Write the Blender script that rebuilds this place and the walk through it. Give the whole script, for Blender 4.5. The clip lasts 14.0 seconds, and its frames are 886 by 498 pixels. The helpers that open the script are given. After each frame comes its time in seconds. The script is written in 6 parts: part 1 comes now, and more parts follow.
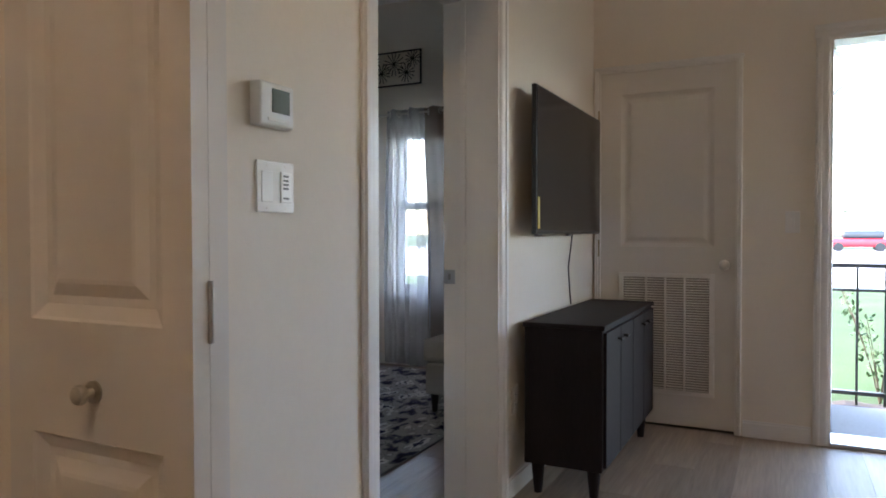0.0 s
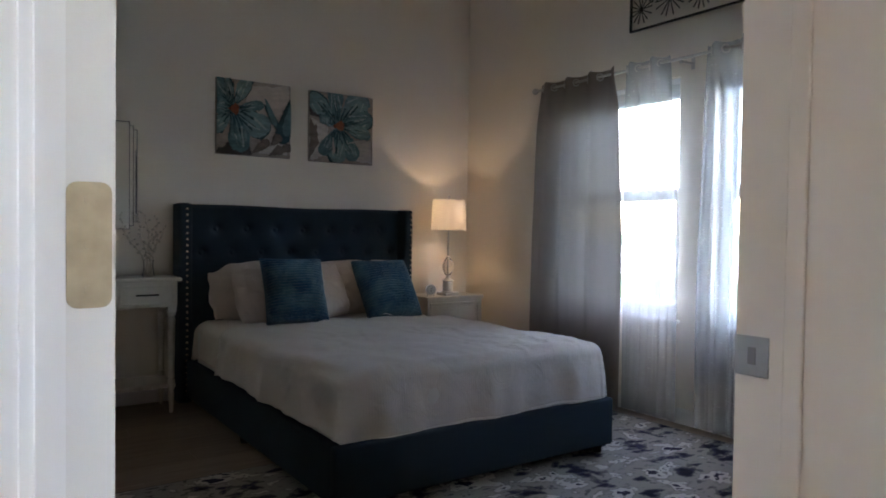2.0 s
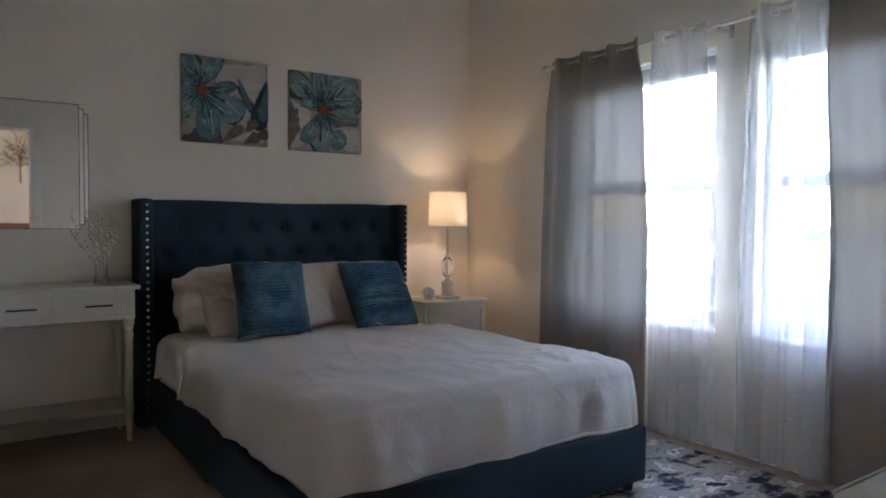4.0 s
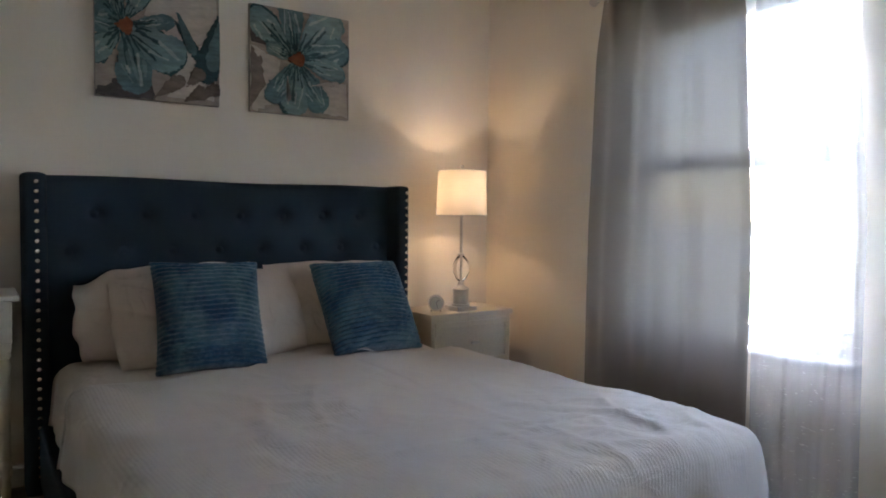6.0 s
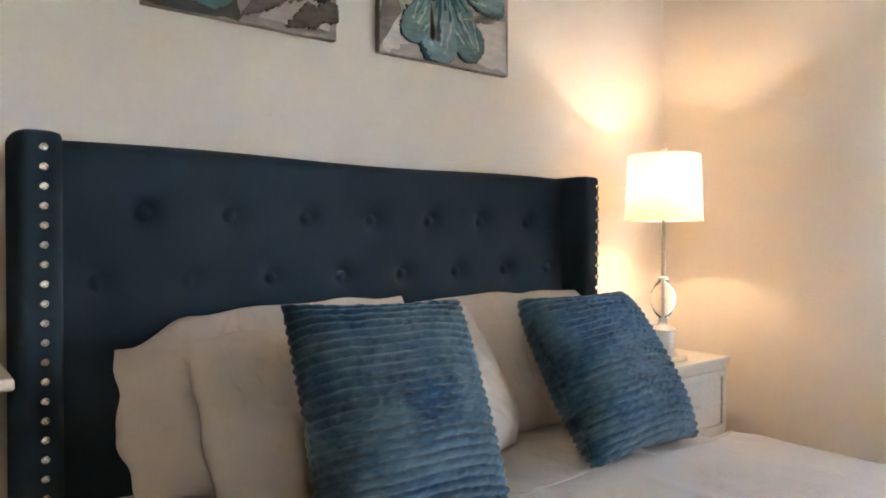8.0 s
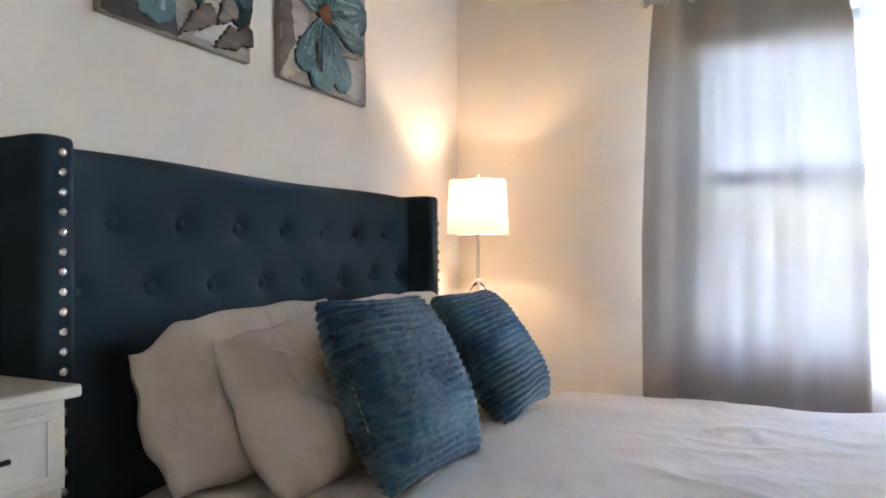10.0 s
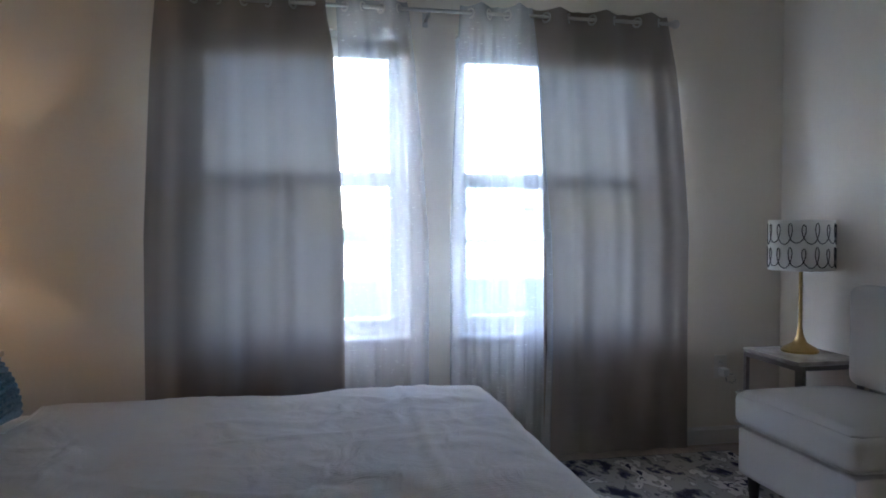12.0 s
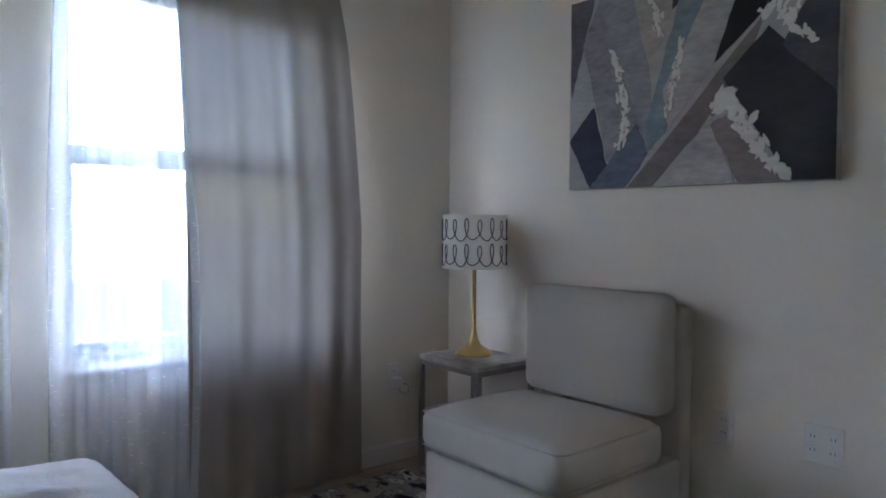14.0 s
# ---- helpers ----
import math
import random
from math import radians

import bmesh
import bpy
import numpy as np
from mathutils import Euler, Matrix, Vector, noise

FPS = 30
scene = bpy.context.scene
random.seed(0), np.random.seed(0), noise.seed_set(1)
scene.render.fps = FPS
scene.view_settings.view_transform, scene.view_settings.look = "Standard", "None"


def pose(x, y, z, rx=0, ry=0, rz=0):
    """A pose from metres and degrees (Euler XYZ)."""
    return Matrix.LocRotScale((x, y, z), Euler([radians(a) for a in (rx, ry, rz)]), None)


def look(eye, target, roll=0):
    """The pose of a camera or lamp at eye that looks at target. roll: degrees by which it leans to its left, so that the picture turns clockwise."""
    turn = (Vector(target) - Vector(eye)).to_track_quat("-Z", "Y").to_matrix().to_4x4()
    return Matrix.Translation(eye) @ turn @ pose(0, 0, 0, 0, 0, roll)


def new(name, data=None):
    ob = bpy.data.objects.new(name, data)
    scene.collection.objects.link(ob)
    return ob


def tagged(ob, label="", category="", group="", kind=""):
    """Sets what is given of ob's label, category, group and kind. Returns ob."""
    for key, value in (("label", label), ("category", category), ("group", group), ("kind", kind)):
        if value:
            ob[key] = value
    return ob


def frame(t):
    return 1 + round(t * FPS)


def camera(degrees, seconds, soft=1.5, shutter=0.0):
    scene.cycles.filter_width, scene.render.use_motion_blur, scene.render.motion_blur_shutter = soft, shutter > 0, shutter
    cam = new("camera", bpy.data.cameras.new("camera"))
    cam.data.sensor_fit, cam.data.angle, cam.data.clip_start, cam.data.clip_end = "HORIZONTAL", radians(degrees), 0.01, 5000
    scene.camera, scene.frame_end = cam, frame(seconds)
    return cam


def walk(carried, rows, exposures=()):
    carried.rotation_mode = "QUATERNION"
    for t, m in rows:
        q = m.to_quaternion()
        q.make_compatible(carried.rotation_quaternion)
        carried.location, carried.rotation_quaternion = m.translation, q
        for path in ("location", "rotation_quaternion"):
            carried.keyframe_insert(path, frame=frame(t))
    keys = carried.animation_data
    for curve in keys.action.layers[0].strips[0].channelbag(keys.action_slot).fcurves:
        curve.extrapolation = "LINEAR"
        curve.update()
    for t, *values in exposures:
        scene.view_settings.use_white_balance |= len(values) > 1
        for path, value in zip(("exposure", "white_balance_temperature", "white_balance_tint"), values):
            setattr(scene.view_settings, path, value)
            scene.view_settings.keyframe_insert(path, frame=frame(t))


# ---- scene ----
cam = camera(65.2, 14.0, soft=1.8)
PATH = [
    (0, (0.427, 0.087, 1.107), (2.217, 0.978, 1.063), -0.1),
    (0.5, (0.93, 0.154, 1.098), (2.518, 1.37, 1.052), -0.0),
    (1, (1.401, 0.331, 1.092), (2.777, 1.782, 1.043), 0.4),
    (1.5, (1.796, 0.583, 1.104), (3.021, 2.162, 1.052), 0.6),
    (2, (2.06, 0.776, 1.104), (3.203, 2.416, 1.051), 0.8),
    (2.2, (2.123, 0.868, 1.101), (3.258, 2.514, 1.050), 0.6),
    (2.5, (2.208, 0.985, 1.104), (3.336, 2.637, 1.058), 0.6),
    (3, (2.255, 1.054, 1.125), (3.376, 2.71, 1.071), 0.4),
    (5.5, (2.795, 1.874, 1.123), (3.999, 3.468, 1.027), 0.3),
    (6, (3.006, 2.148, 1.089), (4.127, 3.802, 1.002), 0.5),
    (6.5, (3.133, 2.425, 1.071), (4.151, 4.146, 0.993), 0.7),
    (7, (3.067, 2.911, 1.025), (4.151, 4.591, 0.979), 0.1),
    (7.5, (3.053, 3.301, 1.025), (4.183, 4.951, 0.987), 0.1),
    (8, (2.989, 3.647, 1.043), (4.22, 5.224, 1.013), 0.1),
    (10.5, (2.235, 3.958, 1.016), (4.148, 4.542, 1.003), -0.3),
    (11, (2.206, 3.834, 1.071), (4.187, 4.108, 1.019), 0.1),
    (11.5, (2.185, 3.774, 1.079), (4.182, 3.692, 1.033), -0.1),
    (12.5, (2.461, 3.666, 1.142), (4.355, 3.028, 1.057), 0.3),
    (13, (2.621, 3.535, 1.126), (4.393, 2.612, 1.043), 0.5),
    (13.5, (2.795, 3.537, 1.118), (4.461, 2.433, 1.041), 0.6),
    (14, (2.898, 3.583, 1.105), (4.429, 2.298, 1.034), 0.4),
]
walk(cam, [(t, look(eye, target, roll)) for t, eye, target, roll in PATH],
     exposures=[(0, 4.65, 6800, 16), (0.5, 4.85, 6750, 16), (1.0, 4.92, 6800, 16), (1.5, 5.1, 6800, 16), (2.0, 5.35, 6700, 16), (3.0, 5.85, 6650, 16), (5.5, 5.8, 6650, 16), (6.5, 6.38, 7500, 16), (7.5, 7.18, 7250, 16), (8.0, 7.36, 7200, 16), (10.5, 7.4, 6500, 16), (11.0, 6.75, 6400, 16), (11.5, 5.9, 6300, 16), (12.5, 5.2, 6150, 16), (13.5, 5.2, 6000, 16), (14.0, 5.65, 6300, 16)])

# ---------------------------------------------------------------- light
world = bpy.data.worlds.new("sky")
scene.world = world
world.use_nodes = True
wn = world.node_tree
sky = wn.nodes.new("ShaderNodeTexSky")
sky.sky_type, sky.sun_disc = "NISHITA", False
sky.sun_elevation, sky.sun_rotation = radians(52), radians(0)
sky.air_density, sky.dust_density = 1.0, 1.2
wn.links.new(sky.outputs[0], wn.nodes["Background"].inputs[0])
wn.nodes["Background"].inputs[1].default_value = 0.15

sun_data = bpy.data.lights.new("sun", "SUN")
sun_data.energy, sun_data.angle, sun_data.color = 0.6, radians(12), (1.0, 0.96, 0.91)
sun = new("sun", sun_data)
sun.rotation_euler = (radians(-38), 0, 0)

def bulb(name, x, y, z, power, colour, radius):
    d = bpy.data.lights.new(name, "POINT")
    d.energy, d.color, d.shadow_soft_size = power, colour, radius
    o = new(name, d)
    o.location = (x, y, z)
    return o


bulb("bedside_bulb", 5.132, 5.113, 1.225, 0.064, (1.0, 0.73, 0.48), 0.022)
# added warm fill lamp in an unseen, made-up window opening behind the walk
hall = bpy.data.lights.new("living_fill_light", "AREA")
hall.shape, hall.size, hall.size_y, hall.energy, hall.color = "RECTANGLE", 0.50, 0.60, 0.35, (1.0, 0.84, 0.68)
new("living_fill_light", hall).matrix_world = look((3.975, -3.21, 1.675), (3.975, 0, 1.675))
# warm ceiling light of the hall
bulb("hall_bulb", 0.1, 0.45, 2.89, 0.62, (1.0, 0.74, 0.50), 0.05)


# ---------------------------------------------------------------- materials
def nodes_of(name):
    m = bpy.data.materials.new(name)
    m.use_nodes = True
    t = m.node_tree
    return m, t, t.nodes["Principled BSDF"]


def node(t, kind, **values):
    n = t.nodes.new(kind)
    for key, value in values.items():
        n.inputs[key].default_value = value
    return n


def plain(name, colour, rough=0.5, metal=0.0, scale=40.0, vary=0.08, bump=0.0, bump_scale=200.0, spec=0.5, patches=1.5, stretch=(1, 1, 1), random_tint=0.0):
    """A painted, woven or metal surface: colour that varies at two scales, and a fine relief."""
    m, t, b = nodes_of(name)
    b.inputs["Roughness"].default_value = rough
    b.inputs["Metallic"].default_value = metal
    b.inputs["Specular IOR Level"].default_value = spec
    co = node(t, "ShaderNodeTexCoord")
    mp = node(t, "ShaderNodeMapping", Scale=stretch)
    t.links.new(co.outputs["Object"], mp.inputs["Vector"])
    fine = node(t, "ShaderNodeTexNoise", Scale=scale, Detail=6.0)
    wide = node(t, "ShaderNodeTexNoise", Scale=patches, Detail=3.0)
    for n in (fine, wide):
        t.links.new(mp.outputs[0], n.inputs["Vector"])
    add = node(t, "ShaderNodeMath")
    t.links.new(fine.outputs[0], add.inputs[0])
    t.links.new(wide.outputs[0], add.inputs[1])
    last = add
    if random_tint:
        info = node(t, "ShaderNodeObjectInfo")
        mul = t.nodes.new("ShaderNodeMath")
        mul.operation = "MULTIPLY_ADD"
        mul.inputs[1].default_value = random_tint
        t.links.new(info.outputs["Random"], mul.inputs[0])
        t.links.new(add.outputs[0], mul.inputs[2])
        last = mul
    ramp = node(t, "ShaderNodeValToRGB")
    ramp.color_ramp.elements[0].position, ramp.color_ramp.elements[1].position = 0.6, 1.4 + random_tint
    lo = [c * (1 - vary) for c in colour]
    hi = [min(1, c * (1 + vary)) for c in colour]
    ramp.color_ramp.elements[0].color = (*lo, 1)
    ramp.color_ramp.elements[1].color = (*hi, 1)
    half = t.nodes.new("ShaderNodeMath")
    half.operation = "MULTIPLY"
    half.inputs[1].default_value = 0.5
    ramp.color_ramp.elements[0].position, ramp.color_ramp.elements[1].position = 0.3, min(1.0, 0.7 + random_tint / 2)
    t.links.new(last.outputs[0], half.inputs[0])
    t.links.new(half.outputs[0], ramp.inputs[0])
    t.links.new(ramp.outputs[0], b.inputs["Base Color"])
    if bump:
        bn = node(t, "ShaderNodeTexNoise", Scale=bump_scale, Detail=3.0)
        t.links.new(mp.outputs[0], bn.inputs["Vector"])
        bp = node(t, "ShaderNodeBump", Strength=bump, Distance=0.002)
        t.links.new(bn.outputs[0], bp.inputs["Height"])
        t.links.new(bp.outputs[0], b.inputs["Normal"])
    return m


def see_through(name, colour, clear, glow, rough=0.9, weave=900.0, slubs=0.0):
    """Cloth that lets light through: part open weave, part light scattered through the threads."""
    m, t, b = nodes_of(name)
    out = t.nodes["Material Output"]
    b.inputs["Base Color"].default_value = (*colour, 1)
    b.inputs["Roughness"].default_value = rough
    b.inputs["Specular IOR Level"].default_value = 0.1
    co = node(t, "ShaderNodeTexCoord")
    mp = node(t, "ShaderNodeMapping", Scale=(1, 1, 6))
    t.links.new(co.outputs["Object"], mp.inputs["Vector"])
    nz = node(t, "ShaderNodeTexNoise", Scale=weave, Detail=2.0)
    t.links.new(mp.outputs[0], nz.inputs["Vector"])
    bp = node(t, "ShaderNodeBump", Strength=0.15, Distance=0.001)
    t.links.new(nz.outputs[0], bp.inputs["Height"])
    t.links.new(bp.outputs[0], b.inputs["Normal"])
    tl = node(t, "ShaderNodeBsdfTranslucent", Color=(*colour, 1))
    tr = node(t, "ShaderNodeBsdfTransparent")
    mix1 = node(t, "ShaderNodeMixShader", Fac=glow)
    mix2 = node(t, "ShaderNodeMixShader", Fac=clear)
    t.links.new(b.outputs[0], mix1.inputs[1])
    t.links.new(tl.outputs[0], mix1.inputs[2])
    t.links.new(mix1.outputs[0], mix2.inputs[1])
    t.links.new(tr.outputs[0], mix2.inputs[2])
    if slubs:
        # sparse short threads thicker than the rest of the weave
        sl = node(t, "ShaderNodeTexNoise", Scale=38.0, Detail=1.0)
        mps = node(t, "ShaderNodeMapping", Scale=(1, 1, 6))
        t.links.new(co.outputs["Object"], mps.inputs["Vector"])
        t.links.new(mps.outputs[0], sl.inputs["Vector"])
        rp = node(t, "ShaderNodeMapRange")
        rp.inputs["From Min"].default_value, rp.inputs["From Max"].default_value = 0.70, 0.74
        rp.inputs["To Min"].default_value, rp.inputs["To Max"].default_value = clear, clear - slubs
        t.links.new(sl.outputs[0], rp.inputs[0])
        t.links.new(rp.outputs[0], mix2.inputs[0])
    t.links.new(mix2.outputs[0], out.inputs[0])
    return m


def clear_glass(name, rough=0.0):
    m, t, b = nodes_of(name)
    b.inputs["Base Color"].default_value = (1, 1, 1, 1)
    b.inputs["Roughness"].default_value = rough
    b.inputs["Transmission Weight"].default_value = 1.0
    b.inputs["IOR"].default_value = 1.45
    return m


WALL = plain("wall_paint", (0.82, 0.752, 0.66), 0.75, scale=60, vary=0.02, bump=0.25, bump_scale=160, spec=0.25)
CEIL = plain("ceiling_paint", (0.86, 0.84, 0.81), 0.85, scale=50, vary=0.02, bump=0.4, bump_scale=120, spec=0.2)
TRIM = plain("trim_paint", (0.80, 0.775, 0.74), 0.38, scale=30, vary=0.015, bump=0.05, bump_scale=90)
DOORP = plain("door_paint", (0.73, 0.69, 0.64), 0.42, scale=30, vary=0.02, bump=0.08, bump_scale=140)
STEEL = plain("brushed_nickel", (0.58, 0.56, 0.53), 0.28, 1.0, scale=120, vary=0.08)
CHROME = plain("chrome", (0.75, 0.75, 0.76), 0.12, 1.0, vary=0.03)
GLASS = clear_glass("window_glass")
PLASTIC = plain("white_plastic", (0.80, 0.78, 0.74), 0.35, vary=0.01)
VINYL = plain("white_vinyl", (0.82, 0.82, 0.82), 0.4, vary=0.02)


# ---------------------------------------------------------------- shapes
def box(bm, x0, y0, z0, x1, y1, z1, bevel=0.0, segs=2):
    m = Matrix.Translation(((x0 + x1) / 2, (y0 + y1) / 2, (z0 + z1) / 2)) @ Matrix.Diagonal((x1 - x0, y1 - y0, z1 - z0, 1))
    made = bmesh.ops.create_cube(bm, size=1, matrix=m)["verts"]
    if bevel:
        edges = list({e for v in made for e in v.link_edges})
        bmesh.ops.bevel(bm, geom=edges, offset=bevel, segments=segs, profile=0.5, affect="EDGES")
    return made


def tube(bm, a, b, r0, r1=None, n=16, caps=True):
    a, b = Vector(a), Vector(b)
    r1 = r0 if r1 is None else r1
    q = (b - a).to_track_quat("Z", "Y").to_matrix().to_4x4()
    m = Matrix.Translation((a + b) / 2) @ q
    return bmesh.ops.create_cone(bm, cap_ends=caps, segments=n, radius1=r0, radius2=r1, depth=(b - a).length, matrix=m)["verts"]


def lathe(bm, profile, x=0.0, y=0.0, n=32):
    """A turned shape about a vertical axis from (radius, height) steps."""
    rings = []
    for r, z in profile:
        rings.append([bm.verts.new((x + r * math.cos(2 * math.pi * i / n), y + r * math.sin(2 * math.pi * i / n), z)) for i in range(n)])
    for lo, hi in zip(rings, rings[1:]):
        for i in range(n):
            bm.faces.new((lo[i], lo[(i + 1) % n], hi[(i + 1) % n], hi[i]))
    bm.faces.new(rings[0][::-1])
    bm.faces.new(rings[-1])


def grid(bm, fn, nu, nv, close_u=False):
    """A sheet of nu x nv points fn(u, v), u and v from 0 to 1."""
    v = [[bm.verts.new(fn(i / (nu if close_u else nu - 1), j / (nv - 1))) for i in range(nu)] for j in range(nv)]
    for j in range(nv - 1):
        for i in range(nu if close_u else nu - 1):
            k = (i + 1) % nu
            bm.faces.new((v[j][i], v[j][k], v[j + 1][k], v[j + 1][i]))
    return v


def sweep(bm, pts, r, n=6, r1=None):
    """A round bar along a line of points."""
    pts = [Vector(p) for p in pts]
    rings = []
    for i, p in enumerate(pts):
        d = (pts[min(i + 1, len(pts) - 1)] - pts[max(i - 1, 0)]).normalized()
        q = d.to_track_quat("Z", "Y")
        rr = r if r1 is None else r + (r1 - r) * i / (len(pts) - 1)
        rings.append([bm.verts.new(p + q @ Vector((rr * math.cos(2 * math.pi * k / n), rr * math.sin(2 * math.pi * k / n), 0))) for k in range(n)])
    for lo, hi in zip(rings, rings[1:]):
        best = min(range(n), key=lambda s: sum((lo[k].co - hi[(k + s) % n].co).length for k in range(n)))
        for k in range(n):
            bm.faces.new((lo[k], lo[(k + 1) % n], hi[(k + 1 + best) % n], hi[(k + best) % n]))
    bm.faces.new(rings[0])
    bm.faces.new(rings[-1])


def mesh_of(bm, name, material, smooth=False):
    me = bpy.data.meshes.new(name)
    bmesh.ops.recalc_face_normals(bm, faces=bm.faces)
    bm.to_mesh(me)
    bm.free()
    for mm in material if isinstance(material, (list, tuple)) else (material,):
        me.materials.append(mm)
    if smooth:
        me.polygons.foreach_set("use_smooth", [True] * len(me.polygons))
        me.set_sharp_from_angle(angle=radians(40))
    return me


def part(name, bm, material, parent=None, label="", smooth=False):
    ob = new(name, mesh_of(bm, name, material, smooth))
    if parent:
        ob.parent = parent
        if parent.type == "EMPTY":
            ob.matrix_parent_inverse = Matrix.Translation(-Vector(parent.location))
    if label:
        ob["label"] = label
    return ob


def thing(name, x, y, z, label, category, group=""):
    ob = new(name)
    ob.empty_display_size = 0.1
    ob.location = (x, y, z)
    return tagged(ob, label, category, group)


def structure(name, bm, material, label, category, smooth=False):
    return tagged(new(name, mesh_of(bm, name, material, smooth)), label, category, kind="structure")


def wall(name, axis, p0, p1, a0, a1, z0, z1, holes, label, material=None):
    """A wall between p0 and p1 on the axis across it, from a0 to a1 along it, with holes (a0, a1, z0, z1)."""
    bm = bmesh.new()

    def piece(b0, b1, c0, c1):
        if b1 - b0 > 1e-4 and c1 - c0 > 1e-4:
            if axis == "x":
                box(bm, p0, b0, c0, p1, b1, c1)
            else:
                box(bm, b0, p0, c0, b1, p1, c1)
    at = a0
    for b0, b1, c0, c1 in sorted(holes):
        piece(at, b0, z0, z1)
        piece(b0, b1, z0, c0)
        piece(b0, b1, c1, z1)
        at = b1
    piece(at, a1, z0, z1)
    return structure(name, bm, material or WALL, label, "wall")


# ---------------------------------------------------------------- the rooms
H = 3.05
WX, HY, DY0, DY1 = 5.50, 5.37, 1.125, 1.36     # window wall, headboard wall, both faces of the door wall
JL, JR, DH = 2.098, 3.00, 2.05                 # bedroom doorway
AX = 4.52                                      # closet wall of the living room
W1 = (3.32, 4.31)
W2 = (2.06, 3.09)
WZ0, WZ1 = 0.60, 2.02

wall("wall_window", "x", WX, WX + 0.16, DY0, HY + 0.15, 0, H, [(*W1, WZ0, WZ1), (*W2, WZ0, WZ1)], "off-white painted bedroom wall with two windows")
wall("wall_headboard", "y", HY, HY + 0.15, 1.75, WX, 0, H, [], "off-white painted bedroom wall behind the bed")
wall("wall_door", "y", DY0, DY1, 1.12, WX, 0, H, [(JL - 0.018, JR + 0.018, 0, DH + 0.018)], "off-white painted wall with the bedroom doorway")
wall("wall_bedroom_side", "x", 1.60, 1.75, 2.70, HY + 0.15, 0, H, [], "off-white painted bedroom side wall")
wall("wall_linen_closet", "x", 1.12, 1.21, DY1, 2.7, 0, H, [], "off-white painted wall of a linen closet")
wall("wall_closet_inner", "x", 1.96, 2.06, DY1, 2.55, 0, H, [], "off-white painted wall beside the bedroom doorway")
wall("wall_hall_end", "y", 2.55, 2.7, -2.0, 1.12, 0, H, [], "off-white painted hall end wall")
wall("wall_closet_back", "y", 2.55, 2.7, 1.21, 2.06, 0, H, [], "off-white painted closet back wall")
wall("wall_living_side", "x", -2.15, -2.0, -3.35, 2.7, 0, H, [], "off-white painted living room side wall")
# the hole in the back wall is added, to let fill light in
wall("wall_living_back", "y", -3.35, -3.2, -2.0, AX, 0, H, [(3.7, 4.25, 1.35, 2.0)], "off-white painted living room back wall")
wall("wall_entry", "x", AX, AX + 0.16, -3.35, DY0, 0, H, [(0.337, 1.087, 0, 2.047), (-1.03, -0.10, 0, 2.10)], "off-white painted wall with the utility closet and the front door")

bm = bmesh.new()
box(bm, -2.15, -3.35, H, WX + 0.16, 2.7, H + 0.12)
box(bm, 1.60, 2.7, H, WX + 0.16, HY + 0.15, H + 0.12)
structure("ceiling", bm, CEIL, "plain white painted ceiling", "ceiling")

bm = bmesh.new()
box(bm, -2.15, -3.35, -0.12, AX + 0.16, DY0, -0.012)
box(bm, -2.15, DY0, -0.12, WX + 0.16, 2.7, -0.012)
box(bm, 1.60, 2.7, -0.12, WX + 0.16, HY + 0.15, -0.012)
floor = structure("floor", bm, plain("subfloor", (0.12, 0.10, 0.08), 0.8), "greyish brown wood plank floor", "floor")


# ---------------------------------------------------------------- doorway, baseboards
def casing(name, axis, face, out, a, z0, z1, width, lying=None):
    """A moulded casing strip standing on a wall face: out is the way off the wall (+1 or -1); lying = (a0, a1) for the head piece."""
    bm = bmesh.new()
    for f0, f1, d in ((0.0, 1.0, 0.010), (0.08, 0.92, 0.014), (0.55, 0.90, 0.019)):
        q0, q1 = sorted((face, face + out * d))
        if lying:
            lo, hi = z0 + (z1 - z0) * f0, z0 + (z1 - z0) * f1
            b = (lying[0], lying[1], lo, hi)
        else:
            w0, w1 = sorted((a + width * f0, a + width * f1))
            b = (w0, w1, z0, z1)
        if axis == "y":
            box(bm, b[0], q0, b[2], b[1], q1, b[3], 0.003, 2)
        else:
            box(bm, q0, b[0], b[2], q1, b[1], b[3], 0.003, 2)
    return structure(name, bm, TRIM, "white painted moulded door casing", "door casing", True)


def doorway(axis, a0, a1, z1, p0, p1, w, sides):
    """Jamb lining and casings of an opening."""
    bm = bmesh.new()
    t = 0.018
    for lo, hi in ((a0, a0 + t), (a1 - t, a1)):
        if axis == "y":
            box(bm, lo, p0 - 0.004, 0, hi, p1 + 0.004, z1)
        else:
            box(bm, p0 - 0.004, lo, 0, p1 + 0.004, hi, z1)
    if axis == "y":
        box(bm, a0 + t, p0 - 0.004, z1 - t, a1 - t, p1 + 0.004, z1)
    else:
        box(bm, p0 - 0.004, a0 + t, z1 - t, p1 + 0.004, a1 - t, z1)
    structure("door_frame", bm, TRIM, "white painted door jamb", "door frame")
    for face, out in sides:
        casing("trim", axis, face, out, a0 + 0.006, 0, z1 + 0.0, -w)
        casing("trim", axis, face, out, a1 - 0.006, 0, z1 + 0.0, w)
        casing("trim", axis, face, out, 0, z1 - 0.004, z1 - 0.004 + w, w, (a0 - w, a1 + w))


doorway("y", JL - 0.018, JR + 0.018, DH + 0.018, DY0, DY1, 0.075, ((DY0, -1), (DY1, 1)))
# door stop strips in the bedroom doorway
bm = bmesh.new()
box(bm, JR - 0.008, 1.262, 0, JR, 1.290, DH, 0.003)
box(bm, JL, 1.262, 0, JL + 0.008, 1.290, DH, 0.003)
